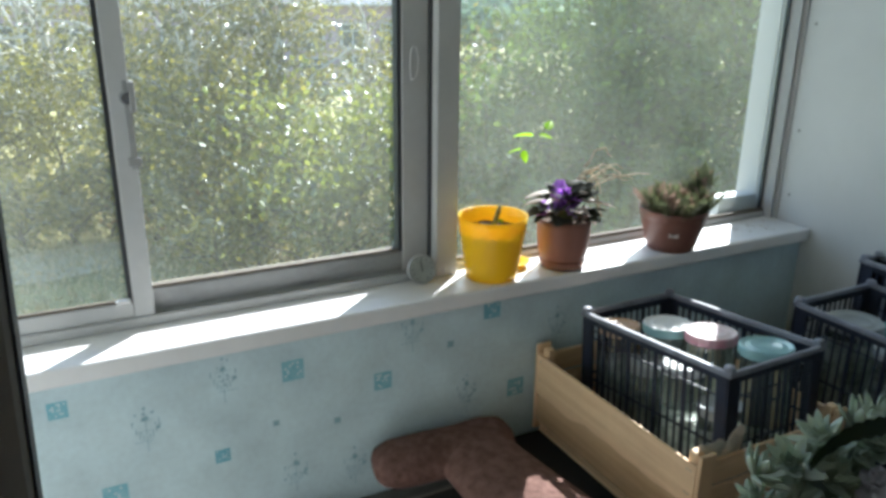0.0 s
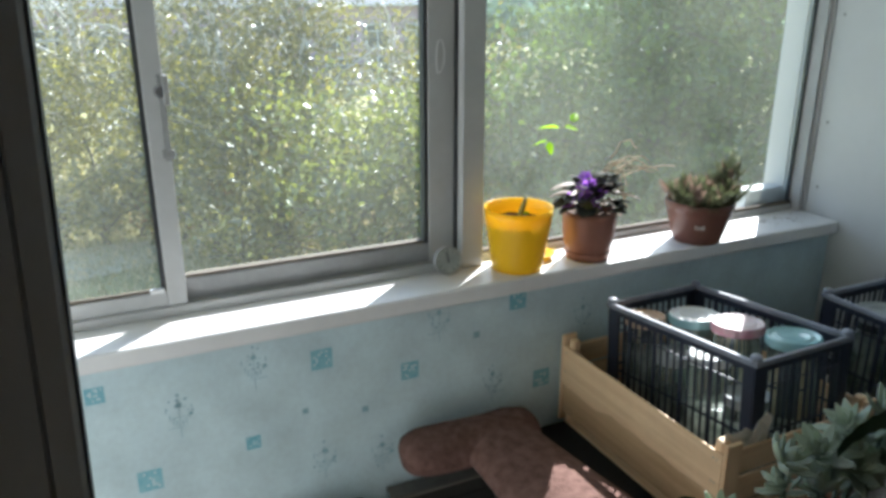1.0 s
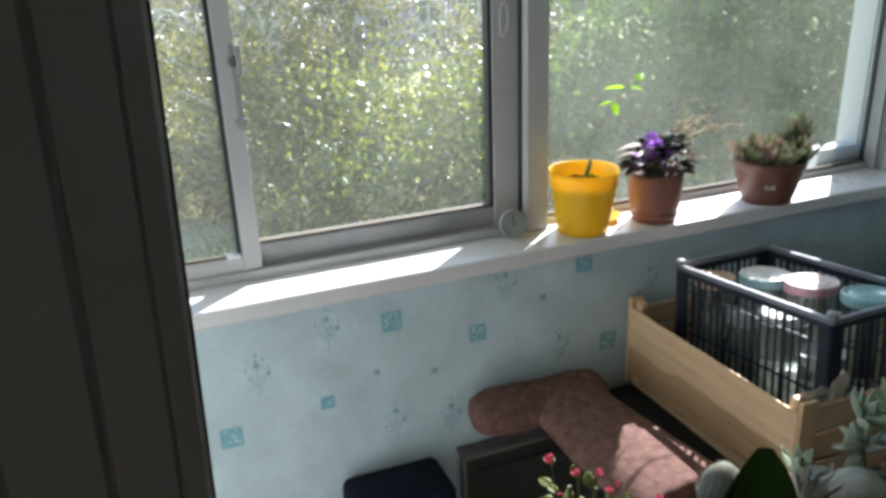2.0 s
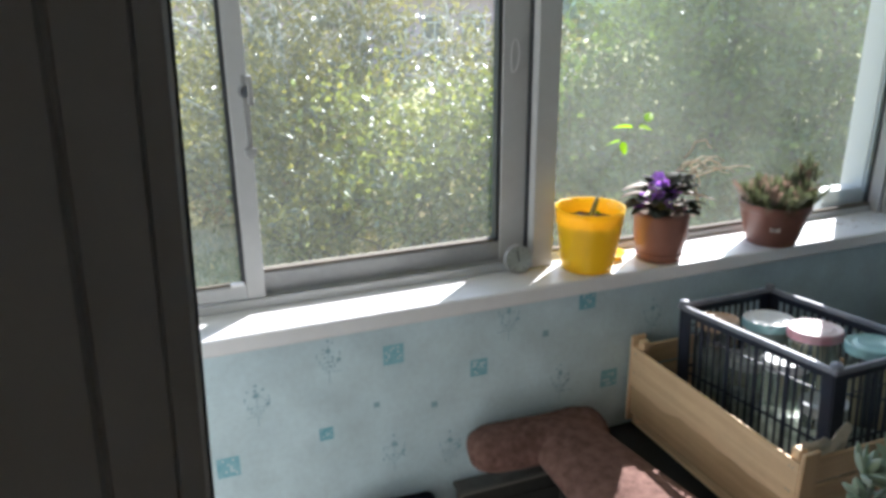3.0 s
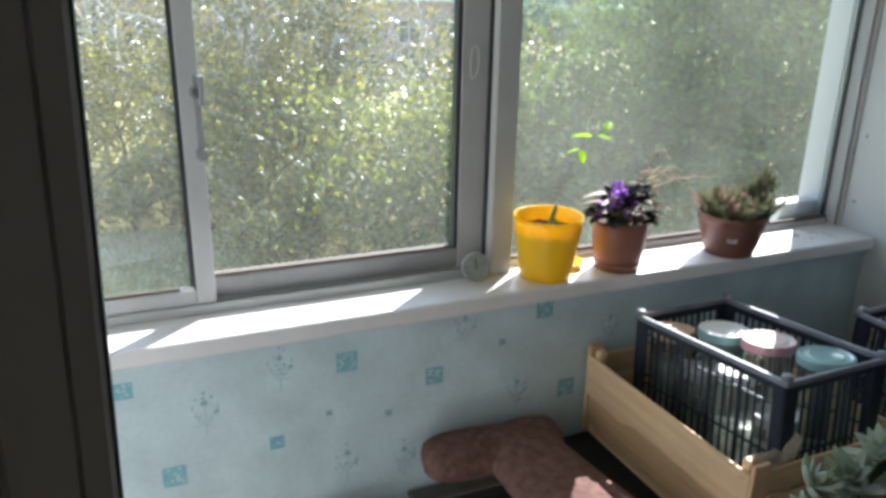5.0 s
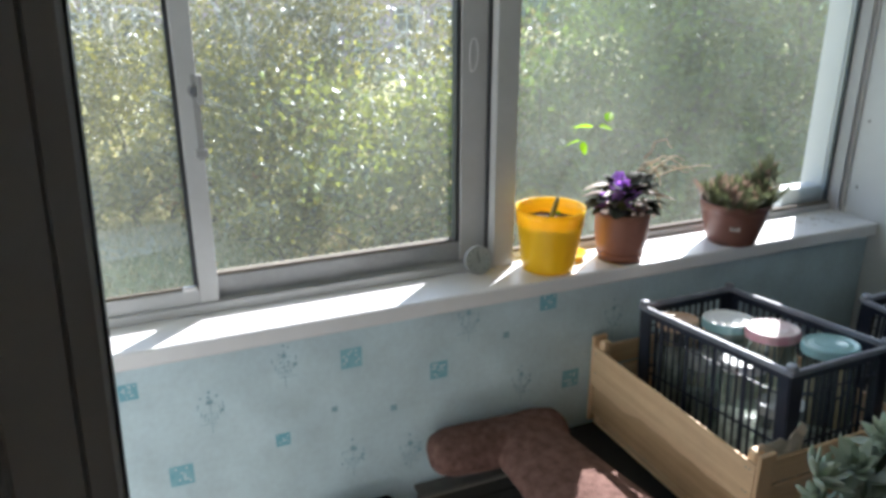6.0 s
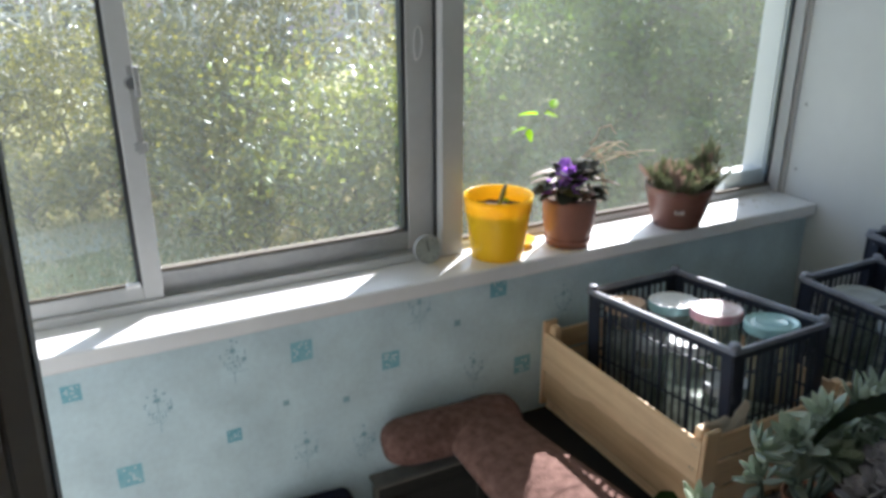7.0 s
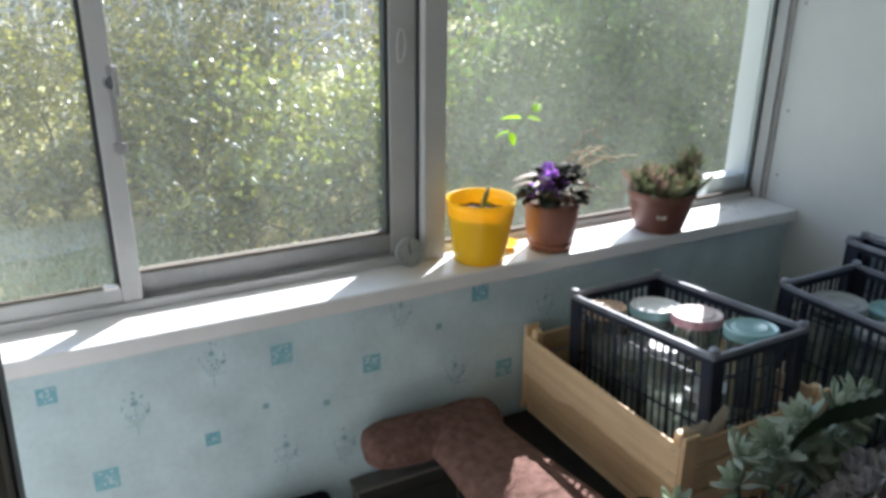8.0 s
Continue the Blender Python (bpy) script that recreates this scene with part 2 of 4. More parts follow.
def join(bm, own, m=None):
    """Adds one bmesh to another and frees it."""
    made = {}
    for v in own.verts:
        made[v] = bm.verts.new(m @ v.co if m else v.co)
    for f in own.faces:
        try:
            bm.faces.new([made[v] for v in f.verts])
        except ValueError:
            pass
    own.free()
    return bm


def lathe(profile, seg=40, closed=False, squash=1.0):
    """Turns (radius, height) pairs about z."""
    bm = bmesh.new()
    rings = []
    for r, z in profile:
        if r < 1e-5:
            rings.append([bm.verts.new((0, 0, z))] * seg)
        else:
            rings.append([bm.verts.new((r * math.cos(2 * math.pi * k / seg), r * squash * math.sin(2 * math.pi * k / seg), z)) for k in range(seg)])
    for a, b in zip(rings, rings[1:]):
        for k in range(seg):
            quad = []
            for v in (a[k], a[(k + 1) % seg], b[(k + 1) % seg], b[k]):
                if v not in quad:
                    quad.append(v)
            if len(quad) > 2:
                bm.faces.new(quad)
    return bm


def tube(points, radii, seg=8, bm=None, flat=1.0):
    """A tapered tube along points, closed at both ends."""
    bm = bm or bmesh.new()
    pts = [Vector(p) for p in points]
    rings = []
    side = None
    for k, p in enumerate(pts):
        ahead = (pts[min(k + 1, len(pts) - 1)] - pts[max(k - 1, 0)]).normalized()
        if side is None:
            side = ahead.cross(Vector((0, 0, 1)) if abs(ahead.z) < 0.9 else Vector((1, 0, 0))).normalized()
        side = (side - ahead * side.dot(ahead)).normalized()
        up = ahead.cross(side)
        r = radii[k] if hasattr(radii, "__len__") else radii
        rings.append([bm.verts.new(p + side * (r * math.cos(2 * math.pi * j / seg)) + up * (r * flat * math.sin(2 * math.pi * j / seg))) for j in range(seg)])
    for a, b in zip(rings, rings[1:]):
        for j in range(seg):
            bm.faces.new((a[j], a[(j + 1) % seg], b[(j + 1) % seg], b[j]))
    bm.faces.new(rings[0])
    bm.faces.new(rings[-1])
    return bm


def structure(name, bm, mat, label, smooth=False):
    return tagged(finish(name, bm, mat, smooth), label, name.split("_")[0], kind="structure")


# ---- ground, path, far house ----
GROUND = -3.5
bm = bmesh.new()
bmesh.ops.create_grid(bm, x_segments=60, y_segments=60, size=600)
for v in bm.verts:
    v.co.y += 560
    v.co.z = GROUND
ground = structure("ground", bm, M_GRASS, "dry late-summer grass in the yard below", True)
bm = bmesh.new()
prev = None
for k in range(81):
    x = -30 + 0.75 * k
    y = 14.3 + 0.35 * math.sin(x * 0.3)
    pair = [bm.verts.new((x, y - 0.8 - 0.2 * math.sin(x * 1.7), GROUND + 0.025)), bm.verts.new((x, y + 0.8 + 0.2 * math.sin(x * 1.3), GROUND + 0.025))]
    if prev:
        bm.faces.new((prev[0], prev[1], pair[1], pair[0]))
    prev = pair
structure("pavement", bm, M_PATH, "pale trodden path across the yard")

# pink two-storey house beyond the trees
house = thing("house", "pink rendered two-storey house with a grey roof behind the trees", "house", pose(-8, 40, GROUND))
part("wall", box(0, 28.6, 0, 10, 0, 4.3), M_HOUSE, house)
bm = bmesh.new()
verts = [bm.verts.new(c) for c in ((-0.5, -0.6, 4.3), (29.1, -0.6, 4.3), (29.1, 10.6, 4.3), (-0.5, 10.6, 4.3), (3, 5, 6.7), (25.6, 5, 6.7))]
for f in ((0, 1, 5, 4), (1, 2, 5), (2, 3, 4, 5), (3, 0, 4), (3, 2, 1, 0)):
    bm.faces.new([verts[k] for k in f])
part("roof", bm, M_ROOF, house)
part("eaves_board", box(-0.52, 29.12, -0.64, -0.605, 4.22, 4.33), M_WHITE, house, "white painted eaves board")
for row in range(2):
    for k in range(12):
        x = 0.8 + 2.35 * k
        w = part("window", box(x, x + 1.25, -0.06, 0.02, 0.25 + 1.75 * row, 1.45 + 1.75 * row), M_PANE, house)
        bm = bmesh.new()
        for a, b, c, d in ((-0.08, 0.02, -0.08, 1.28), (1.23, 1.33, -0.08, 1.28), (0.58, 0.66, 0, 1.2), (-0.08, 1.33, -0.1, 0.0), (-0.08, 1.33, 1.2, 1.28), (0, 1.25, 0.85, 0.92)):
            box(x + a, x + b, -0.12, -0.05, 0.25 + 1.75 * row + c, 0.25 + 1.75 * row + d, bm=bm)
        part("window_frame", bm, M_WHITE, w)


# ---- balcony shell ----
END = 3.0
WEST = -2.2
structure("wall_north", box(WEST, END, 0.0, 0.16, 0.0, 0.964), M_WALLPAPER, "balcony parapet papered in pale blue wallpaper with teal squares")
structure("wall_east", box(END, END + 0.12, -0.9, 0.088, 0.0, 2.6), M_PANEL, "white end wall panel fixed with small screws")
structure("wall_west", box(WEST - 0.12, WEST, -0.9, 0.16, 0.0, 2.6), M_PANEL, "plain white far end wall of the balcony")
structure("floor", box(-2.5, 3.6, -4.2, 0.16, -0.12, 0.0), M_FLOOR, "brown painted floor")
structure("facade_lower", box(-2.5, 3.6, -4.2, -0.85, GROUND, -0.121), M_PLASTER, "plastered wall of the storey below")
structure("ceiling", box(-2.5, 3.6, -4.2, 0.3, 2.6, 2.72), M_CEIL, "white ceiling")
structure("wall_head", box(WEST, END, 0.06, 0.2, 2.45, 2.6), M_PANEL, "white strip of wall over the window")
# wall between room and balcony, with the opening the camera looks through
bm = box(-2.4, 0.80, -1.0, -0.82, 0, 2.6)
box(2.62, 3.5, -1.0, -0.82, 0, 2.6, bm=bm)
box(0.80, 2.62, -1.0, -0.82, 0, 0.70, bm=bm)
box(0.80, 2.62, -1.0, -0.82, 2.25, 2.6, bm=bm)
structure("wall_south", bm, M_LIME_WASH, "plastered wall between room and balcony")
bm = box(-2.5, -2.4, -4.2, -1.0, 0, 2.6)
box(3.5, 3.6, -4.2, -0.82, 0, 2.6, bm=bm)
box(-2.4, 3.5, -4.2, -4.1, 0, 2.6, bm=bm)
structure("wall_room", bm, M_PLASTER, "plain plastered walls of the room behind")
structure("ledge_inner", box(0.80, 2.62, -1.0, -0.63, 0.70, 0.73, 0.006), M_DARKWOOD, "dark wooden ledge that carries the potted plants")

# open inner window frame, stepped plastic profile
bm = bmesh.new()
FACE = -0.897
outline = [(0.80, -0.86), (0.80, FACE)]
for gx, gw, gd in ((0.953, 0.005, 0.010), (1.021, 0.004, 0.008), (1.067, 0.0016, 0.005)):
    outline += [(gx - gw, FACE), (gx - gw * 0.4, FACE + gd), (gx + gw * 0.4, FACE + gd), (gx + gw, FACE)]
outline += [(1.085, FACE), (1.0885, FACE + 0.004), (1.0885, -0.84), (1.075, -0.835)]
rings = [[bm.verts.new((x - 0.002 + 0.03 * (z - 1.45), y, z)) for x, y in outline] for z in (0.73, 2.25)]
for k in range(len(outline)):
    n = (k + 1) % len(outline)
    bm.faces.new((rings[0][k], rings[0][n], rings[1][n], rings[1][k]))
bm.faces.new(rings[0])
bm.faces.new(rings[1])
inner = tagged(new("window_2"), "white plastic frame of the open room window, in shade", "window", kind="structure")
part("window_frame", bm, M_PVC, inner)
bm = box(1.0886, 1.0906, -0.893, -0.842, 0.73, 2.25)
for v in bm.verts:
    v.co.x += -0.002 + 0.03 * (v.co.z - 1.45)
part("gasket", bm, M_GASKET, inner, "black rubber seal")

# ---- balcony glazing ----
structure("sill_window", box(WEST, END, -0.027, 0.15, 0.964, 1.0, 0.005, 3), M_SILL, "white window sill board, sunlit, dusty")
win = tagged(new("window_1"), "grey aluminium sliding balcony window with dusty panes", "window", kind="structure")
TOP = 2.45
bm = box(WEST, 1.871, 0.093, 0.0985, 1.0, 1.020, 0.001)
box(WEST, 1.871, 0.0985, 0.18, 1.0, 1.008, bm=bm)
box(WEST, 1.871, 0.1195, 0.1205, 1.008, 1.02, bm=bm)
part("bottom_track", bm, M_ALU, win)
part("mullion", box(1.871, 1.926, 0.086, 0.175, 1.0, TOP, 0.003, 2), M_ALU, win)
part("mullion_groove", box(1.866, 1.8715, 0.11, 0.14, 1.0, TOP), M_GASKET, win)


def sash(x0, x1, y0, y1, z0, stile, rail, glass, rail_mat=M_ALU):
    s = part("sash", box(x1 - stile, x1, y0, y1, z0, TOP, 0.002, 2), M_ALU, win, "grey aluminium sash stile")
    part("bottom_rail", box(x0, x1 - stile, y0 + 0.002, y1 - 0.002, z0, z0 + rail, 0.002, 2), rail_mat, s)
    ym = (y0 + y1) / 2
    part("pane", box(x0 + 0.002, x1 - stile - 0.002, ym, ym + 0.004, z0 + rail, TOP), glass, s).visible_shadow = False
    part("gasket", box(x1 - stile - 0.009, x1 - stile - 0.0005, y0 + 0.004, y1 - 0.004, z0 + rail, TOP), M_GASKET, s)
    part("bead", box(x0, x1 - stile - 0.01, y0 + 0.006, y1 - 0.006, z0 + rail, z0 + rail + 0.006, 0.001), M_BEAD, s)
    return s


left = sash(0.35, 1.263, 0.0992, 0.1190, 1.009, 0.037, 0.042, M_GLASS)
part("left_stile", box(0.31, 0.349, 0.0992, 0.1190, 1.009, TOP, 0.002, 2), M_ALU, left)
middle = sash(1.235, 1.870, 0.1212, 0.155, 1.009, 0.065, 0.054, M_GLASS, M_ALU_DULL)
# outer pane of the left bay, left of the overlap
far = sash(-1.0, 0.33, 0.130, 0.155, 1.009, 0.045, 0.045, M_GLASS)
further = sash(WEST, -0.98, 0.097, 0.120, 1.009, 0.045, 0.045, M_GLASS)
# latch plate and lever on the left stile
plate = part("latch", box(1.252, 1.264, 0.0952, 0.0992, 1.31, 1.47, 0.001), M_ALU_DARK, left, "worn metal sash latch")
part("lever", box(1.260, 1.270, 0.078, 0.096, 1.415, 1.47, 0.003, 2), M_ALU_DARK, plate)
part("catch", tube([(1.257, 0.096, 1.44), (1.257, 0.082, 1.44)], [0.013, 0.010], 14), M_STEEL, plate)
part("catch", box(1.246, 1.270, 0.091, 0.0972, 1.315, 1.332, 0.003, 2), M_ALU_DARK, plate)
part("rail_clip", box(1.195, 1.222, 0.093, 0.103, 1.0515, 1.06, 0.002), M_SILL, left, "small white plastic clip")
# fixed right pane
part("rail", box(1.926, 2.9805, 0.122, 0.16, 1.0, 1.016, 0.002), M_ALU, win)
part("bead", box(1.926, 2.9805, 0.126, 0.142, 1.016, 1.024, 0.001), M_BEAD, win)
part("pane", box(1.927, 2.9807, 0.142, 0.146, 1.016, TOP), M_GLASS_DULL, win).visible_shadow = False
part("gasket", box(2.9808, 2.9845, 0.137, 0.15, 1.016, TOP), M_GASKET, win)
bm = box(2.9846, 2.990, 0.10, 0.16, 1.0, TOP, 0.001)
box(2.990, 2.995, 0.106, 0.16, 1.0, TOP, bm=bm)
box(2.995, 3.06, 0.09, 0.16, 1.0, TOP, 0.001, bm=bm)
part("jamb", bm, M_ALU, win)
part("outer_post", box(2.986, 3.06, 0.165, 0.243, 0.95, TOP, 0.003), M_OUTER, win, "white outer post beyond the glass")
part("outer_foot", box(2.838, 2.983, 0.165, 0.212, 0.95, 1.060, 0.001), M_OUTER, win, "white metal foot block")
part("header", box(WEST, 2.995, 0.086, 0.18, TOP - 0.06, TOP, 0.002), M_ALU, win)
for k, z in enumerate((1.079, 1.264, 1.552, 1.84)):
    sc = structure("screw_head", lathe([(0.0, 0.0), (0.0045, 0.0), (0.0035, 0.0018), (0.0, 0.002)], 10), M_ALU_DARK, "small screw in the wall panel")
    sc.matrix_basis = pose(END - 0.0002, 0.061, z, 0, -90, 0)

# outside the parapet
structure("ledge_outer", box(WEST, END + 0.1, 0.161, 0.28, 0.90, 0.948), M_OUTER, "metal drip ledge outside the window")

# ---- wallpaper print, laid on the parapet ----
wall_paper = bpy.data.objects["wall_north"]


def motif_square(x, z, s):
    rnd = random.Random(int(x * 1000))
    bm = bmesh.new()
    n = 9 if s > 0.02 else 3
    for a in range(n):
        for b in range(n):
            if rnd.random() < 0.22 and s > 0.02 and 0 < a < n - 1 and 0 < b < n - 1:
                continue
            u, v = x - s / 2 + s * a / n, z - s / 2 + s * b / n
            bm.faces.new([bm.verts.new(c) for c in ((u, -0.0006, v), (u + s / n, -0.0006, v), (u + s / n, -0.0006, v + s / n), (u, -0.0006, v + s / n))])
    part("printed_square", bm, M_MOTIF if s > 0.02 else M_MOTIF_PALE, wall_paper)


def motif_spray(x, z, seed):
    """A faint printed flower stem."""
    rnd = random.Random(seed)
    bm = bmesh.new()

    def dab(u, v, r):
        k = rnd.randint(5, 7)
        bm.faces.new([bm.verts.new((u + r * rnd.uniform(0.6, 1.2) * math.cos(2 * math.pi * j / k), -0.0005, v + r * rnd.uniform(0.6, 1.2) * math.sin(2 * math.pi * j / k))) for j in range(k)])

    def stroke(u, v, w, h):
        bm.faces.new([bm.verts.new((u + c * w / 2, -0.0005, v + d * h / 2)) for c, d in ((-1, -1), (1, -1), (1, 1), (-1, 1))])

    stroke(x, z - 0.012, 0.0014, 0.085)
    for k in range(3):
        stroke(x + rnd.uniform(-0.012, 0.012), z - 0.03 + 0.022 * k, rnd.uniform(0.02, 0.045), 0.0012)
    for s in (-1, 1):
        for k in range(4):
            f = k / 3
            stroke(x + s * (0.006 + 0.018 * f), z - 0.02 + 0.03 * f * f, 0.002, 0.012)
    for k in range(9):
        a = rnd.uniform(0, 6.3)
        r = rnd.uniform(0.006, 0.030)
        dab(x + r * math.cos(a), z + r * math.sin(a) * 1.3, rnd.uniform(0.0015, 0.004))
    dab(x, z + 0.018, 0.008)
    dab(x + 0.022, z - 0.004, 0.0055)
    dab(x, z + 0.04, 0.004)
    part("printed_flower", bm, M_MOTIF_PALE, wall_paper)


for x, z, s in ((1.502, 0.889, 0.046), (1.700, 0.818, 0.042), (1.973, 0.936, 0.044), (2.046, 0.720, 0.046), (1.349, 0.732, 0.030), (1.145, 0.703, 0.046), (1.071, 0.908, 0.034),
                (0.86, 0.80, 0.046), (0.70, 0.90, 0.04), (1.461, 0.777, 0.013), (1.593, 0.748, 0.015), (1.866, 0.871, 0.016)):
    motif_square(x, z, s)
for k, (x, z) in enumerate(((1.363, 0.905), (1.772, 0.925), (1.91, 0.742), (1.213, 0.835), (1.497, 0.652), (1.63, 0.63), (2.158, 0.867), (0.95, 0.72), (0.78, 0.66))):
    motif_spray(x, z, k)

# loop of white string hanging on the sash stile
pts = [(1.826 + 0.012 * math.sin(6.3 * k / 14) + 0.010 * k / 14, 0.1204 - 0.006 * math.sin(3.1 * k / 14), 1.475 - 0.05 * math.cos(6.3 * k / 14) * (0.6 + 0.4 * k / 14)) for k in range(13)]
string = tagged(finish("string", tube(pts, 0.0012, 6), M_SILL, True), "loop of white string caught on the window frame", "string")

# crumbs and dust in the corner of the sill
bm = bmesh.new()
rc = random.Random(11)
for k in range(34):
    x, y, r = rc.gauss(2.86, 0.05), rc.gauss(0.055, 0.03), rc.uniform(0.0012, 0.004)
    if y > 0.115 or x > 2.985:
        continue
    box(x - r, x + r, y - r * rc.uniform(0.4, 1), y + r, 1.0, 1.0 + r * 0.6, bm=bm)
tagged(finish("crumbs", bm, M_PLASTER), "crumbs and grit in the corner of the sill", "dirt", kind="stuff")


# ---- plants and pots on the sill ----
def pot(name, label, at, base, rim, height, mat, lip=0.012, soil=0.03, wall=0.004, group="", belly=0.0):
    t = thing(name, label, "plant pot", at, group)
    prof = [(0, 0), (base * 0.97, 0), (base, 0.003)]
    for k in range(1, 9):
        f = k / 9
        prof.append((base + (rim - base) * f * (0.92 if lip else 1.0) + belly * math.sin(math.pi * f ** 0.8), (height - lip) * f))
    if lip:
        prof += [(rim * 0.955, height - lip), (rim * 0.985, height - lip + 0.001), (rim, height - 0.002)]
    prof += [(rim - wall * 0.3, height), (rim - wall, height - 0.001), (rim - wall * 1.6, height - soil - 0.004)]
    part("body", lathe(prof, 56), mat, t, smooth=True)
    bm = bmesh.new()
    rings = []
    r0 = rim - wall * 1.8 - (rim - base) * soil / height
    for i in range(6):
        rr = r0 * i / 5
        rings.append([bm.verts.new((rr * math.cos(2 * math.pi * k / 28), rr * math.sin(2 * math.pi * k / 28), height - soil + 0.006 * noise.noise(Vector((rr * 60 * math.cos(k), rr * 60 * math.sin(k), 1.0))))) for k in range(28)] if i else [bm.verts.new((0, 0, height - soil + 0.002))] * 28)
    for a, b in zip(rings, rings[1:]):
        for k in range(28):
            q = []
            for v in (a[k], a[(k + 1) % 28], b[(k + 1) % 28], b[k]):
                if v not in q:
                    q.append(v)
            bm.faces.new(q)
    part("soil", bm, M_SOIL, t, smooth=True)
    return t


def leaf_bm(length, width, cup=0.15, droop=0.2, thick=0.0, seg=8, tip=1.0, across=4):
    """A leaf along +x that cups across and droops along."""
    bm = bmesh.new()
    rows = []
    for i in range(seg + 1):
        f = i / seg
        w = width * (math.sin(math.pi * min(1, f ** 0.8 * 0.94 + 0.03)) ** (0.75 * tip))
        row = []
        for j in range(across + 1):
            g = 2 * j / across - 1
            row.append(bm.verts.new((length * f, g * w / 2, cup * w * g * g - droop * length * f * f)))
        rows.append(row)
    for a, b in zip(rows, rows[1:]):
        for j in range(across):
            bm.faces.new((a[j], b[j], b[j + 1], a[j + 1]))
    if thick:
        ret = bmesh.ops.extrude_face_region(bm, geom=bm.faces[:])
        for v in ret["geom"]:
            if isinstance(v, bmesh.types.BMVert):
                f = min(1, max(0, v.co.x / length))
                v.co.z -= thick * math.sin(math.pi * (0.12 + 0.8 * f))
    return bm


def shared(name, bm, mat, smooth=True):
    me = bpy.data.meshes.new(name)
    bmesh.ops.recalc_face_normals(bm, faces=bm.faces)
    bm.to_mesh(me)
    bm.free()
    me.materials.append(mat)
    if smooth:
        me.shade_smooth()
    return me


def piece(name, me, parent, m, label=""):
    ob = new(name, me)
    ob.parent = parent
    ob.matrix_basis = m
    if label:
        ob["label"] = label
    return ob


M_LIME = leafy("young_lime_leaf", (0.30, 0.52, 0.04), 0.15, 0.6, 0.02, tint=(1.2, 1.3, 0.5))
M_STEM = material("green_brown_stem", (0.12, 0.13, 0.04), rough=0.7, spread=0.3, scale=30)
M_VIOLET_LEAF = leafy("violet_dark_leaf", (0.078, 0.086, 0.068), 0.5, 0.18, 0.025, 0.6, (1.0, 0.9, 0.7))
M_VARIEGATED = leafy("violet_cream_leaf", (0.56, 0.52, 0.46), 0.15, 0.35, 0.05, 0.5, (1.0, 0.95, 0.85))
M_PETAL = leafy("violet_petal", (0.40, 0.24, 0.62), 0.3, 0.45, 0.03, 0.5, (1.1, 0.8, 1.2))
M_DRY = material("dry_straw_stem", (0.60, 0.49, 0.33), rough=0.9, spread=0.3, scale=30)
M_SPIKE = leafy("grey_green_spiky_leaf", (0.20, 0.24, 0.14), 0.5, 0.2, 0.04, 0.5, (1.0, 1.05, 0.8))
M_SPIKE_DRY = leafy("dry_pink_spiky_leaf", (0.38, 0.31, 0.255), 0.4, 0.2, 0.04, 0.5, (1.0, 0.95, 0.85))
M_STICKER = material("faded_sticker", (0.50, 0.45, 0.42), rough=0.6, spread=0.1, scale=20)

# yellow pot with a seedling
yellow = pot("flower_pot", "bright yellow plastic flower pot on the sill", pose(1.994, 0.044, 1.0), 0.059, 0.080, 0.147, M_YELLOW, lip=0, soil=0.034, wall=0.0025)
part("stem", tube([(-0.012, -0.01, 0.10), (0.0, -0.006, 0.125), (0.016, 0.004, 0.15), (0.026, 0.01, 0.168)], [0.007, 0.006, 0.0055, 0.003], 10), M_STEM, yellow, "stubby green stem", True)
part("stalk", tube([(0.02, 0.012, 0.17), (0.035, 0.012, 0.22), (0.074, 0.006, 0.28), (0.106, 0.004, 0.315), (0.141, 0.0, 0.335)], [0.0008, 0.0007, 0.0007, 0.0006, 0.0006], 6), M_STEM, yellow)
big = shared("leaf", leaf_bm(0.046, 0.024, 0.1, 0.15), M_LIME)
for x, y, z, rz, ry, s in ((0.085, 0.004, 0.318, 165, -8, 1.05), (0.10, 0.0, 0.318, 5, 6, 0.9), (0.118, 0.0, 0.33, 35, -28, 0.85), (0.122, 0.0, 0.332, 80, -30, 0.5), (0.055, 0.005, 0.29, 170, 8, 0.8), (0.058, 0.0, 0.288, 250, 40, 0.7)):
    piece("leaf", big, yellow, pose(x + 0.016, y, z, 25, ry, rz) @ Matrix.Scale(s, 4))
low = shared("leaf", leaf_bm(0.05, 0.02, 0.1, 0.1), M_LIME)
for x, y, rz in ((0.02, -0.01, 10), (0.0, -0.03, -30), (-0.02, -0.02, 170), (0.03, 0.02, 60)):
    piece("leaf", low, yellow, pose(x, y, 0.112, 0, -8, rz))
tag = thing("plastic_saucer", "small yellow plastic saucer behind the pot", "saucer", pose(2.075, 0.080, 1.0))
part("dish", lathe([(0, 0), (0.03, 0), (0.042, 0.014), (0.040, 0.014), (0.029, 0.003), (0, 0.003)], 32), M_YELLOW, tag, smooth=True)

# african violet in a brown pot
violet = pot("flower_pot", "brown plastic pot with a blooming purple african violet", pose(2.186, 0.034, 1.0), 0.044, 0.064, 0.120, M_CLAY, lip=0.0, soil=0.012, belly=0.008)
part("saucer", lathe([(0.040, 0.001), (0.051, 0.001), (0.056, 0.018), (0.055, 0.023), (0.052, 0.020), (0.049, 0.012)], 40), M_CLAY, violet, smooth=True)
vl = shared("leaf", leaf_bm(0.058, 0.054, 0.14, 0.30, 0.0015, tip=0.8), M_VIOLET_LEAF)
vc = shared("leaf", leaf_bm(0.060, 0.036, 0.25, 0.35, 0.0015), M_VARIEGATED)
rnd = random.Random(5)
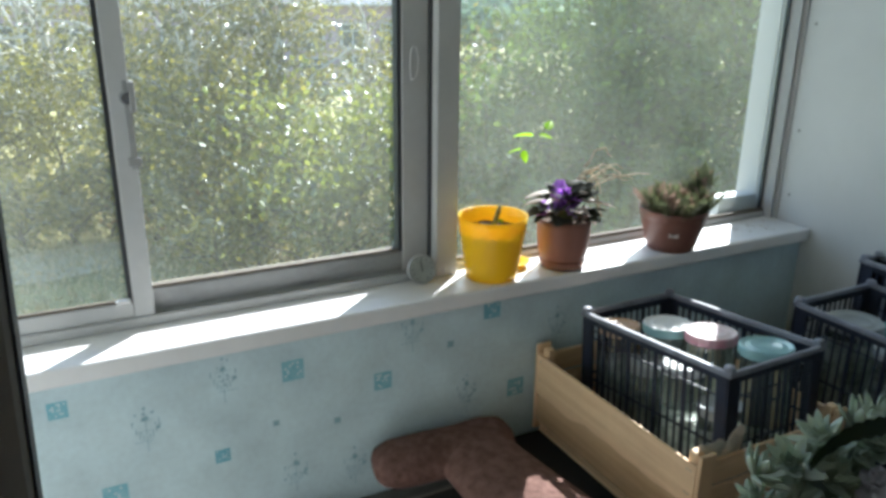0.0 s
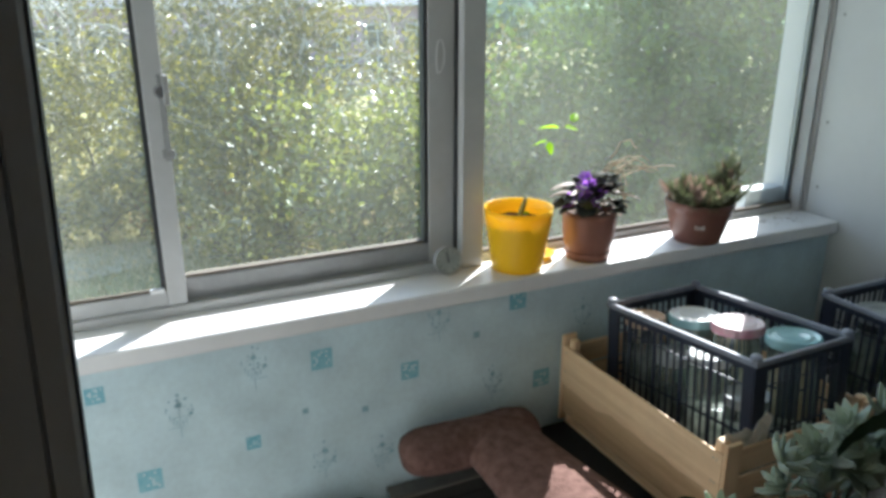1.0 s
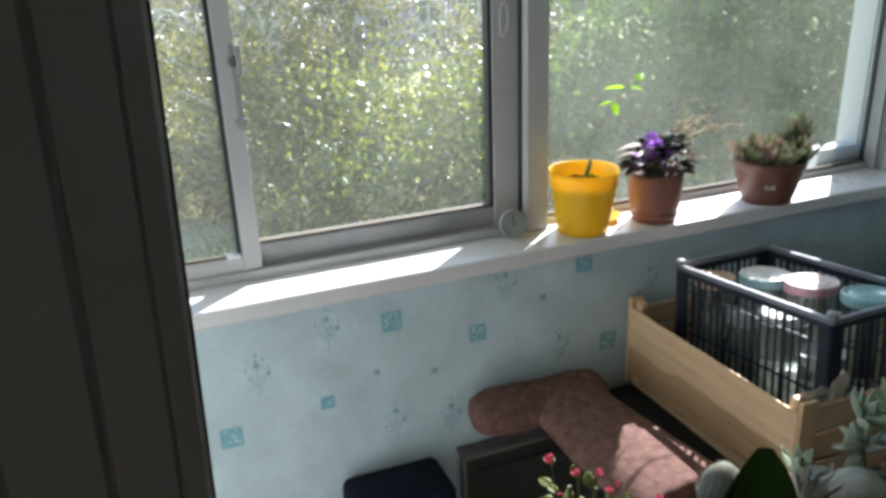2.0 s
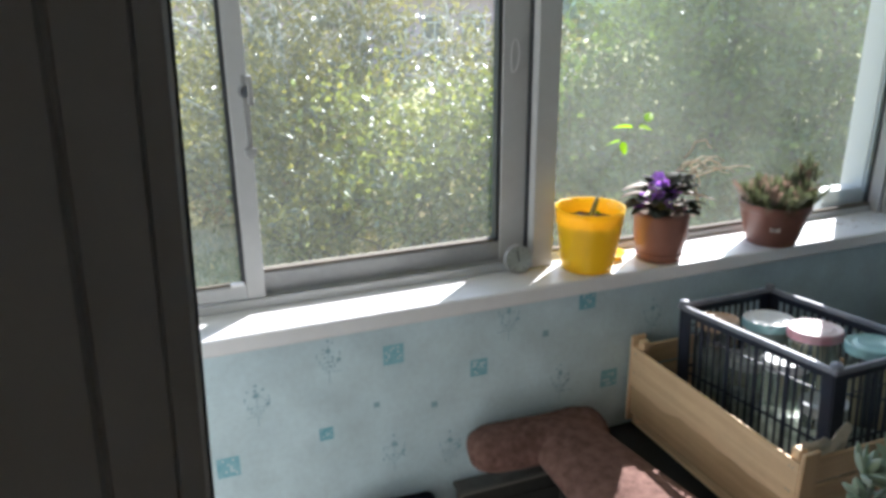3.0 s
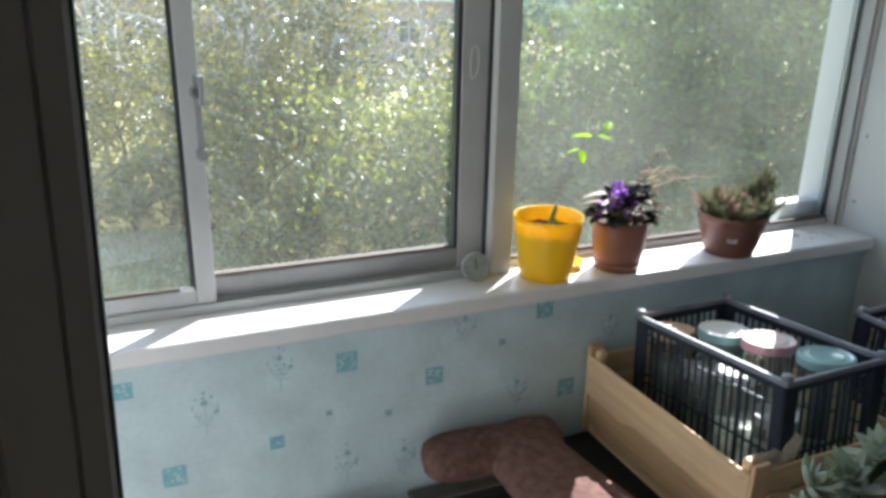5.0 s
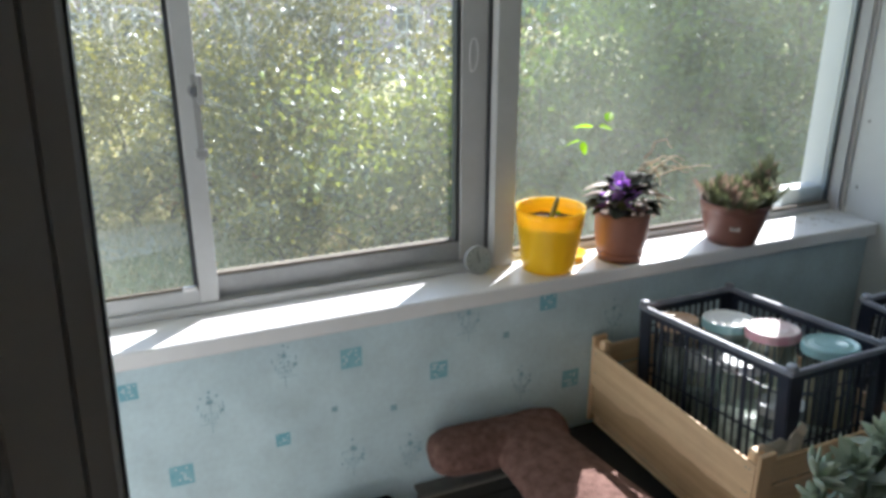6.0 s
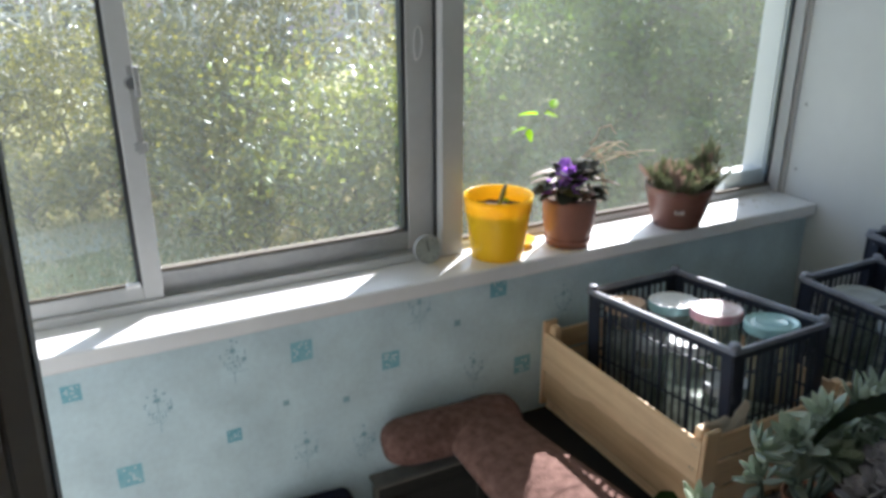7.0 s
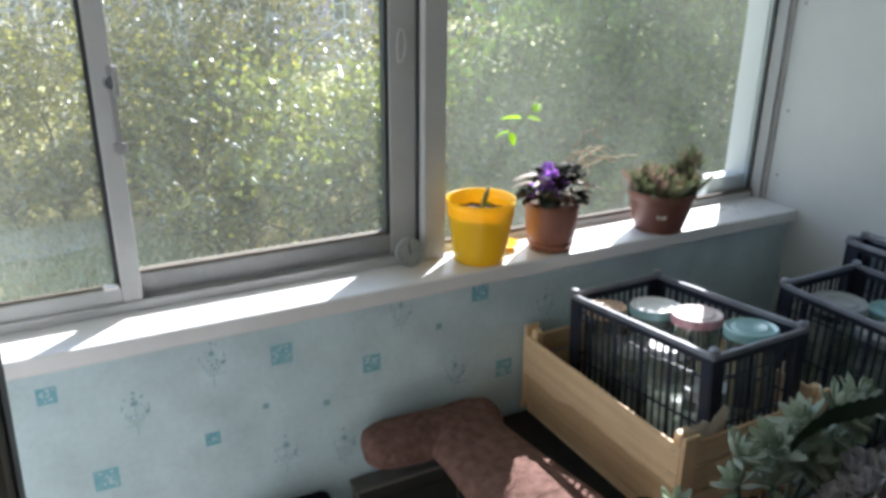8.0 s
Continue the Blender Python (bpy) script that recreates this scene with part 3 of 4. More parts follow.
for k in range(46):
    a = 137.5 * k + rnd.uniform(-15, 15)
    ring = k / 46
    r = 0.012 + 0.045 * ring
    z = 0.165 - 0.045 * ring + rnd.uniform(-0.008, 0.02)
    pale = rnd.random() < (0.14 + 0.25 * ring)
    piece("leaf", vc if pale else vl, violet, pose(r * math.cos(radians(a)), r * math.sin(radians(a)), z, rnd.uniform(-20, 20), rnd.uniform(-65, -22) + 30 * ring, a) @ Matrix.Scale(rnd.uniform(0.6, 0.95) * (0.7 if pale else 1), 4))
    tube_top = Vector((r * math.cos(radians(a)), r * math.sin(radians(a)), z))
    if k % 3 == 0:
        part("petiole", tube([(0.2 * tube_top.x, 0.2 * tube_top.y, 0.105), tube_top], [0.0028, 0.002], 6), M_STEM, violet)
bm = bmesh.new()
for k in range(5):
    join(bm, leaf_bm(0.017, 0.016, 0.15, 0.15, seg=4, across=2), pose(0, 0, 0, 0, -15, 72 * k))
bloom = shared("flower", bm, M_PETAL)
for k in range(28):
    a = rnd.uniform(0, 360)
    r = rnd.uniform(0, 0.062)
    z = 0.200 - 1.1 * r + rnd.uniform(-0.02, 0.012)
    cx = -0.02
    piece("flower", bloom, violet, pose(cx + r * math.cos(radians(a)), -0.01 + r * math.sin(radians(a)), z, rnd.uniform(20, 75), rnd.uniform(-30, 30), a * 3) @ Matrix.Scale(rnd.uniform(0.75, 1.2), 4))
for k, (a, b) in enumerate((((0.05, 0.0, 0.19), (0.20, 0.0, 0.195)), ((0.055, 0.0, 0.175), (0.17, 0.01, 0.205)), ((0.03, 0.0, 0.205), (0.12, 0.0, 0.215)), ((0.03, 0.0, 0.16), (0.10, -0.02, 0.11)), ((0.05, 0.01, 0.17), (0.25, 0.0, 0.20)), ((0.06, 0.0, 0.165), (0.095, -0.01, 0.135)), ((0.035, 0.0, 0.215), (0.165, 0.0, 0.225)), ((0.045, 0.01, 0.20), (0.105, 0.0, 0.165)), ((0.04, 0.0, 0.205), (0.18, -0.01, 0.19)), ((0.05, 0.0, 0.235), (0.13, 0.0, 0.25)))):
    a, b = Vector(a), Vector(b)
    pts = [a.lerp(b, f / 6) + Vector((0, 0.004 * math.sin(f * 2 + k), 0.032 * math.sin(math.pi * f / 6) * (1.1 if k % 2 else 0.5) + 0.004 * math.sin(3 * f + k))) for f in range(7)]
    part("dry_stalk", tube(pts, [0.0024, 0.0022, 0.002, 0.002, 0.0018, 0.0016, 0.0012], 6), M_DRY, violet, "dry straw-coloured stalk", True)

long_pale = shared("leaf", leaf_bm(0.066, 0.016, 0.25, 0.12, 0.001), M_VARIEGATED)
for x, y, z, rz, ry, s in ((-0.045, 0.0, 0.185, 178, 0, 1.05), (-0.05, 0.01, 0.165, 165, 5, 0.8), (-0.04, -0.025, 0.175, 205, -5, 0.9), (0.03, -0.035, 0.165, -30, 5, 1.1), (-0.03, -0.02, 0.145, 200, 10, 0.7), (0.04, -0.02, 0.155, -10, 0, 0.9), (0.035, 0.0, 0.175, 10, -20, 0.8), (0.05, -0.01, 0.13, -20, 20, 0.6), (0.055, 0.01, 0.15, 30, 8, 0.7)):
    piece("leaf", long_pale, violet, pose(x, y, z, -6, ry, rz) @ Matrix.Scale(s, 4), "pale variegated leaf")
dried = shared("dried_flower", leaf_bm(0.014, 0.010, 0.3, 0.3, seg=4, across=2), M_SPIKE_DRY)
for k in range(16):
    piece("dried_flower", dried, violet, pose(rnd.uniform(0.03, 0.085), rnd.uniform(-0.03, 0.03), rnd.uniform(0.09, 0.16), rnd.uniform(0, 360), rnd.uniform(0, 90), rnd.uniform(0, 360)))

# spiky succulent in a brown pot
spiky = pot("flower_pot", "brown plastic pot crowded with spiky grey-green succulents", pose(2.525, 0.026, 1.0), 0.060, 0.087, 0.108, M_CLAY_DARK, lip=0.02, soil=0.012)
part("sticker", box(-0.012, 0.012, -0.0006, 0.0006, -0.009, 0.009), M_STICKER, spiky, "small white label", at=pose(-0.0485, -0.0575, 0.055, -14, 0, -40))
bars = bmesh.new()
for k in range(3):
    box(-0.009, 0.009 - 0.004 * k, -0.0012, -0.0008, 0.004 - 0.005 * k, 0.006 - 0.005 * k, bm=bars)
part("print_bars", bars, M_DARK, spiky, at=pose(-0.0485, -0.0575, 0.055, -14, 0, -40))


def spiky_stem(seed, mat, long):
    r2 = random.Random(seed)
    bm = tube([(0, 0, 0), (0.003, 0, long * 0.5), (0.004, 0.003, long)], [0.003, 0.0025, 0.0015], 6)
    n = int(90 * long / 0.06)
    for k in range(n):
        f = 0.1 + 0.9 * k / n
        a = 137.5 * k
        join(bm, leaf_bm(0.0145 * r2.uniform(0.7, 1.25), 0.0019, 0.2, -0.2, seg=2, across=1), pose(0.003 * f, 0, long * f, 0, -8 - 50 * f, a))
    return shared("stem", bm, mat)


spikes = [spiky_stem(1, M_SPIKE, 0.055), spiky_stem(2, M_SPIKE, 0.045), spiky_stem(3, M_SPIKE_DRY, 0.055), spiky_stem(4, M_SPIKE, 0.06)]
rnd = random.Random(9)
for k in range(330):
    a = rnd.uniform(0, 2 * math.pi)
    r = 0.074 * math.sqrt(rnd.random())
    x, y = r * math.cos(a), r * math.sin(a)
    s = 1.0 + 0.4 * max(0, x / 0.085) * rnd.random() + 0.45 * max(0, -x / 0.074) ** 2
    piece("stem", spikes[rnd.choice((0, 1, 3, 0, 1, 2, 2))], spiky, pose(x, y, 0.092, 480 * -y + rnd.uniform(-20, 20), 540 * x + rnd.uniform(-20, 20), rnd.uniform(0, 360)) @ Matrix.Scale(s * rnd.uniform(0.65, 1.1), 4))
for k in range(44):
    f = rnd.random()
    piece("stem", spikes[k % 4], spiky, pose(0.050 + 0.060 * f + rnd.uniform(-0.022, 0.022), rnd.uniform(-0.02, 0.03), 0.115 + 0.045 * f + rnd.uniform(-0.01, 0.01), rnd.uniform(-15, 15), rnd.uniform(5, 40), rnd.uniform(0, 360)) @ Matrix.Scale(0.72, 4))

# round dial thermometer leaning on the mullion
dial = thing("dial_thermometer", "round pale dial thermometer leaning against the window frame", "thermometer", pose(1.829, 0.072, 1.0325, 76, 0, -8))
part("case", lathe([(0, -0.012), (0.028, -0.012), (0.0325, -0.008), (0.0325, 0.003), (0.0305, 0.005), (0.0285, 0.002)], 44), M_ALU, dial, smooth=True)
M_DIAL = material("faded_dial_card", (0.75, 0.73, 0.68), rough=0.6, spread=0.2, scale=40)
part("dial_face", lathe([(0, 0.0018), (0.0286, 0.0018)], 40), M_DIAL, dial)
for k in range(12):
    if k != 6:
        part("tick", box(-0.0006, 0.0006, 0.021, 0.026, 0.002, 0.0026), M_DARK, dial, at=pose(0, 0, 0, 0, 0, 30 * k))
part("pointer", box(-0.0011, 0.0011, -0.006, 0.02, 0.0028, 0.0036), M_DARK, dial, at=pose(0, 0, 0, 0, 0, 8))
part("glass_cover", lathe([(0, 0.0056), (0.029, 0.0046)], 40), dirty_glass("dial_glass", 0.03), dial, smooth=True).visible_shadow = False


# ---- crates ----
def slatted_crate(at, label, wx=0.28, ly=0.43, h=0.28, name="plastic_crate"):
    """Stacking fruit crate: tapered sides of upright bars, a flanged rim, corner posts with stacking studs."""
    c = thing(name, label, "crate", at, "plastic fruit crates")
    bm = box(-wx / 2, wx / 2, -ly / 2, -ly / 2 + 0.010, h - 0.012, h, 0.002)
    box(-wx / 2, wx / 2, ly / 2 - 0.010, ly / 2, h - 0.012, h, 0.002, bm=bm)
    box(-wx / 2, -wx / 2 + 0.010, -ly / 2 + 0.010, ly / 2 - 0.010, h - 0.012, h, 0.002, bm=bm)
    box(wx / 2 - 0.010, wx / 2, -ly / 2 + 0.010, ly / 2 - 0.010, h - 0.012, h, 0.002, bm=bm)
    part("rim", bm, M_CRATE_RIM, c, "crate rim coloured paler for the light on it")
    for sx in (-1, 1):
        for sy in (-1, 1):
            bm = box(sx * wx / 2 - sx * 0.034, sx * (wx / 2 - 0.005), sy * (ly / 2 - 0.005), sy * ly / 2 - sy * 0.009, 0, h - 0.0125, 0.0015)
            box(sx * (wx / 2 - 0.005), sx * wx / 2 - sx * 0.009, sy * ly / 2 - sy * 0.0093, sy * ly / 2 - sy * 0.036, 0, h - 0.0125, 0.0015, bm=bm)
            part("corner_post", bm, M_CRATE, c)
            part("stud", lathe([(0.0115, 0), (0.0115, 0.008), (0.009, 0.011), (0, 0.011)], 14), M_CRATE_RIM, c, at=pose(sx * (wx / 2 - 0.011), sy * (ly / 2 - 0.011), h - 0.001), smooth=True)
    thin = shared("slat", box(-0.0022, 0.0022, -0.002, 0.002, 0, h - 0.022, 0.0006), M_CRATE, False)
    wide = shared("slat", box(-0.005, 0.005, -0.002, 0.002, 0, h - 0.022, 0.0008), M_CRATE, False)
    for axis, span, off in (("x", wx, ly), ("y", ly, wx)):
        n = round((span - 0.07) / 0.0195)
        for side in (-1, 1):
            for k in range(1, n):
                u = -(span - 0.07) / 2 + (span - 0.07) * k / n
                m = pose(u, side * (off / 2 - 0.0075), 0) if axis == "x" else pose(side * (off / 2 - 0.0075), u, 0, 0, 0, 90)
                piece("slat", wide if k % 4 == 0 else thin, c, m)
            for z0, z1 in ((h - 0.026, h - 0.012), (h * 0.80, h * 0.80 + 0.003), (h * 0.45, h * 0.45 + 0.005), (0, 0.014)):
                a, b = -(span / 2 - 0.034), span / 2 - 0.034
                o0, o1 = sorted((side * (off / 2 - 0.006), side * (off / 2 - 0.0095)))
                part("band", box(a, b, o0, o1, z0, z1, 0.0008) if axis == "x" else box(o0, o1, a, b, z0, z1, 0.0008), M_CRATE, c)
    bm = box(-wx / 2 + 0.01, wx / 2 - 0.01, -ly / 2 + 0.01, ly / 2 - 0.01, 0.0, 0.004)
    part("bottom", bm, M_CRATE, c)
    return c


M_JAR = bpy.data.materials.new("jar_glass")
M_JAR.use_nodes = True
jp = M_JAR.node_tree.nodes["Principled BSDF"]
jp.inputs["Base Color"].default_value = (0.75, 0.85, 0.80, 1)
jp.inputs["Transmission Weight"].default_value = 0.9
jp.inputs["Roughness"].default_value = 0.04
jp.inputs["IOR"].default_value = 1.42
# pale spots in the preserve's colour stand in for glints on jar glass
M_PICKLE = material("green_preserve_with_glints", (0.85, 0.83, 0.68), rough=0.3, spread=0.8, scale=34, second=(0.05, 0.08, 0.03))
mix = M_PICKLE.node_tree.nodes.new("ShaderNodeMixShader")
glow_through = M_PICKLE.node_tree.nodes.new("ShaderNodeBsdfTranslucent")
pickle = M_PICKLE.node_tree.nodes["Principled BSDF"]
mix.inputs[0].default_value = 0.5
M_PICKLE.node_tree.links.new(pickle.inputs["Base Color"].links[0].from_socket, glow_through.inputs[0])
M_PICKLE.node_tree.links.new(pickle.outputs[0], mix.inputs[1])
M_PICKLE.node_tree.links.new(glow_through.outputs[0], mix.inputs[2])
M_PICKLE.node_tree.links.new(mix.outputs[0], M_PICKLE.node_tree.nodes["Material Output"].inputs[0])
M_LID_WHITE = material("white_lid", (0.80, 0.81, 0.79), rough=0.4, spread=0.1, scale=20, bump=0.05)
M_LID_PINK = material("pink_lid", (0.55, 0.24, 0.29), rough=0.45, spread=0.2, scale=25, second=(0.62, 0.50, 0.48))
# lid top, paler than the ribbed side
M_LID_PINK_TOP = material("pale_pink_lid_top", (0.66, 0.50, 0.51), rough=0.45, spread=0.2, scale=30, second=(0.72, 0.64, 0.62))
M_LID_TEAL = material("teal_lid", (0.32, 0.54, 0.55), rough=0.2, spread=0.25, scale=20)
M_LID_GREY = material("dull_grey_lid", (0.32, 0.34, 0.33), rough=0.5, spread=0.3, scale=20)
M_LID_TAN = material("tan_lid", (0.55, 0.38, 0.25), rough=0.5, spread=0.2, scale=20)


def jar(at, label, top_mat, side_mat, r=0.058, h=0.2, ribs=0, full=0.72):
    j = thing("glass_jar", label, "jar", at, "jars in the crates")
    g = r * 0.93
    part("glass", lathe([(0, 0.0), (g * 0.93, 0), (g, 0.008), (g, h * 0.74), (g * 0.93, h * 0.84), (g * 0.88, h * 0.9), (g * 0.88, h - 0.012)], 36), M_JAR, j, smooth=True).visible_shadow = False
    part("preserve", lathe([(0, 0.006), (g * 0.94, 0.007), (g * 0.95, h * full), (0, h * full)], 28), M_PICKLE, j, smooth=True)
    seg = 48
    prof = [(r * 0.985, h - 0.02), (r, h - 0.017), (r, h - 0.004), (r * 0.97, h)]
    bm = lathe(prof, seg)
    if ribs:
        for v in bm.verts:
            a = math.atan2(v.co.y, v.co.x)
            if v.co.z < h - 0.003:
                k = 1 + 0.012 * math.copysign(1, math.sin(a * ribs))
                v.co.x, v.co.y = v.co.x * k, v.co.y * k
    lid = part("lid", bm, side_mat, j, smooth=False)
    part("lid_top", lathe([(r * 0.97, h), (r * 0.90, h + 0.001), (r * 0.85, h - 0.003), (r * 0.66, h - 0.003), (r * 0.62, h - 0.0005), (r * 0.56, h - 0.0005), (r * 0.52, h - 0.002), (0, h - 0.0015)], seg), top_mat, lid, smooth=True)
    return j


BLACK = pose(2.309, -0.292, 0.945, -4.9, 0.8, 1.8)
first = slatted_crate(BLACK @ pose(0, 0, -0.29), "navy-black slatted plastic crate of lidded jars inside a wooden crate", h=0.29)
jar_h = 0.274
for x, y, top, side, ribs, lab in ((2.297, -0.222, M_LID_WHITE, M_LID_TEAL, 0, "glass jar with a white-topped teal lid"), (2.326, -0.322, M_LID_PINK_TOP, M_LID_PINK, 30, "glass jar with a ribbed pink lid"),
                                   (2.374, -0.425, M_LID_TEAL, M_LID_TEAL, 0, "glass jar with a glossy teal lid")):
    base = BLACK.inverted() @ Vector((x, y, 0.935))
    jar(BLACK @ pose(base.x, base.y, -0.284), lab, top, side, 0.055, jar_h + (0.006 if ribs else 0.0), ribs, 0.3)
for x, y, hh, lab, top, full in ((-0.083, -0.150, 0.185, "half-full glass jar with a dull grey lid", M_LID_GREY, 0.6), (-0.083, 0.145, 0.262, "glass jar with a tan lid", M_LID_TAN, 0.7), (-0.083, 0.048, 0.205, "half-full glass jar with a dull grey lid", M_LID_GREY, 0.6),
                                 (-0.083, -0.050, 0.238, "half-full glass jar with a white lid", M_LID_WHITE, 0.5), (0.08, 0.155, 0.21, "glass jar with a dull grey lid", M_LID_GREY, 0.72)):
    jar(BLACK @ pose(x, y, -0.284), lab, top, top, 0.046, hh, full=full)

CHEST = 0.60
second = slatted_crate(pose(2.755, -0.505, CHEST + 0.05), "navy-black slatted plastic crate holding jars and old dishes", h=0.30)
for x, y, r, top, hh in ((2.715, -0.385, 0.062, M_LID_GREY, 0.265), (2.69, -0.52, 0.058, M_LID_GREY, 0.25), (2.83, -0.45, 0.058, M_LID_TEAL, 0.245), (2.80, -0.60, 0.058, M_LID_GREY, 0.24)):
    jar(pose(x, y, CHEST + 0.0545), "glass jar with a dusty grey lid" if top is M_LID_GREY else "glass jar with a teal lid", top, top, r, hh)
third = slatted_crate(pose(2.948, -0.340, CHEST), "small black slatted plastic crate against the end wall", wx=0.076, ly=0.20, h=0.395)


def wooden_crate():
    x0, x1, y0, y1, z0 = 2.092, 2.505, -0.535, -0.022, CHEST + 0.002
    c = thing("wooden_crate", "pale thin-plank wooden fruit crate around the plastic crate", "crate", pose(x0, y0, z0))
    w, l = x1 - x0, y1 - y0
    for name, mat, b in (("plank", M_PINE_OLD, (0.0075, 0.0145, 0.0, l, 0.022, 0.116)), ("plank", M_PINE, (w - 0.007, w, 0, l, 0.104, 0.204)), ("plank", M_PINE, (w - 0.007, w, 0, l, 0.022, 0.102)),
                         ("plank", M_PINE_X, (0.008, w - 0.008, 0.0, 0.008, 0.150, 0.204)), ("plank", M_PINE_X, (0.008, w - 0.008, 0.0, 0.008, 0.085, 0.143)), ("plank", M_PINE_X, (0.008, w - 0.008, 0.0, 0.008, 0.02, 0.078)),
                         ("plank", M_PINE_X, (0.008, w - 0.008, l - 0.008, l, 0.150, 0.204)), ("plank", M_PINE_X, (0.008, w - 0.008, l - 0.008, l, 0.085, 0.143)), ("plank", M_PINE_X, (0.008, w - 0.008, l - 0.008, l, 0.02, 0.078))):
        part(name, box(*b, 0.0015), mat, c)
    # upper side plank with a ragged, split lower edge
    bm = bmesh.new()
    prev = None
    for k in range(25):
        y = l * k / 24
        low = 0.112 + 0.008 * noise.noise(Vector((y * 14, 3.0, 0.0))) - 0.010 * (y > l * 0.62) * min(1.0, (y - l * 0.62) * 20)
        ring = [bm.verts.new(p) for p in ((0, y, low), (0.007, y, low + 0.002), (0.007, y, 0.203), (0.001, y, 0.204))]
        if prev:
            for j in range(4):
                bm.faces.new((prev[j], prev[(j + 1) % 4], ring[(j + 1) % 4], ring[j]))
        else:
            bm.faces.new(ring)
        prev = ring
    bm.faces.new(prev)
    part("plank", bm, M_PINE, c)
    for sx in (0, 1):
        for sy in (0, 1):
            a, b = (0.0085, 0.040) if not sx else (w - 0.040, w - 0.0085)
            d, e = (-0.010, -0.0005) if not sy else (l + 0.0005, l + 0.010)
            part("corner_post", box(*sorted((a - (0.008 if not sx else 0), b)), d, e, 0.0, 0.228, 0.002), M_PINE_Z, c)
            a, b = (0.0085, 0.030) if not sx else (w - 0.030, w - 0.0085)
            d, e = (0.009, 0.030) if not sy else (l - 0.030, l - 0.009)
            part("corner_block", box(a, b, d, e, 0.0, 0.224, 0.003), M_PINE_Z, c)
    for k in range(5):
        a = 0.008 + k * (w - 0.016) / 5
        part("floor_slat", box(a, a + (w - 0.016) / 5 - 0.008, 0.009, l - 0.009, 0.0, 0.006), M_PINE, c)
    nail = shared("nail", lathe([(0, 0), (0.0018, 0), (0.0012, 0.0008), (0, 0.001)], 8), M_ALU_DARK)
    for z in (0.19, 0.14, 0.1, 0.04):
        for y in (0.012, 0.02, l - 0.014):
            piece("nail", nail, c, pose(-0.0005, y, z, 0, -90, 0))
    return c


wooden_crate()
# creased paper stuffed between the crates
bm = bmesh.new()
bmesh.ops.create_grid(bm, x_segments=14, y_segments=10, size=0.5)
for v in bm.verts:
    u, w = v.co.x, v.co.y + 0.5
    v.co = (u * 0.108, 0.010 * noise.noise(Vector((u * 4, w * 3, 2))) - 0.006 * w, w * (0.064 + 0.016 * noise.noise(Vector((u * 5, 0, 7))) + max(0, 0.03 - 0.15 * abs(u - 0.36))))
paper = tagged(finish("wrapping_paper", bm, M_PAPER), "creased brown paper tucked between the crates", "paper")
paper.matrix_basis = pose(2.160, -0.5215, 0.777, 0, 0, -2)
sol = paper.modifiers.new("thickness", "SOLIDIFY")
sol.thickness = 0.0008

# black chest under it all
chest = thing("storage_chest", "low black chest covered with oilcloth", "chest", pose(2.40, -0.37, 0))
part("body", box(-0.46, 0.59, -0.18, 0.34, 0.0, CHEST - 0.02, 0.006), M_CHEST, chest)
part("lid", box(-0.465, 0.595, -0.185, 0.345, CHEST - 0.019, CHEST, 0.004, 2), M_CHEST, chest)
base2 = thing("cardboard_box", "flat cardboard box under the second crate", "box", pose(2.755, -0.505, CHEST))
part("body", box(-0.16, 0.2, -0.045, 0.3, 0.0, 0.05, 0.003), M_PAPER, base2)

# felt boot on its side, foot towards the parapet
boot = thing("felt_boot", "dusty brown felt boot lying on its side", "boot", pose(1.815, -0.085, CHEST - 0.002))


def felt(name, bm, label):
    ob = part(name, bm, M_FELT, boot, label, True)
    rm = ob.modifiers.new("skin", "REMESH")
    rm.mode, rm.voxel_size, rm.use_smooth_shade = "VOXEL", 0.007, True
    sm = ob.modifiers.new("soft", "SMOOTH")
    sm.factor, sm.iterations = 0.6, 7


felt("foot", tube([(-0.17, 0.015, 0.052), (-0.155, 0.012, 0.054), (-0.12, 0.01, 0.056), (-0.05, 0.005, 0.056), (0.04, 0.0, 0.056), (0.10, 0.0, 0.056), (0.145, -0.005, 0.055), (0.165, -0.01, 0.053)], [0.03, 0.056, 0.070, 0.072, 0.070, 0.074, 0.066, 0.030], 20, flat=0.66), "rounded felt toe and heel")
felt("shaft", tube([(0.05, 0.03, 0.056), (0.052, -0.02, 0.056), (0.056, -0.1, 0.056), (0.06, -0.2, 0.056), (0.072, -0.32, 0.055), (0.08, -0.42, 0.054)], [0.08, 0.095, 0.099, 0.106, 0.112, 0.117], 22, flat=0.44), "flattened felt shaft")

# dark box with a beige edge, and a navy bag, on the floor by the parapet
cab = thing("storage_box", "dark plastic storage box with a beige edged lid", "box", pose(1.787, 0, 0))
part("body", box(-0.145, 0.185, -0.045, -0.004, 0.0, 0.525, 0.006, 2), M_DARK, cab)
part("lid", box(-0.152, 0.190, -0.052, -0.003, 0.5252, 0.537, 0.004, 2), M_LID_DUSTY, cab, "dusty grey lid")
part("lid_edge", box(-0.1525, 0.1905, -0.0545, -0.0522, 0.5275, 0.5330, 0.0006), M_BEIGE, cab, "thin beige lid edge")
bm = box(-0.115, 0.13, -0.052, -0.0455, 0.10, 0.125, 0.002)
box(-0.115, 0.13, -0.052, -0.0455, 0.465, 0.49, 0.002, bm=bm)
box(-0.115, -0.095, -0.052, -0.0455, 0.125, 0.465, 0.002, bm=bm)
box(0.11, 0.13, -0.052, -0.0455, 0.125, 0.465, 0.002, bm=bm)
part("front_moulding", bm, M_DARK, cab)
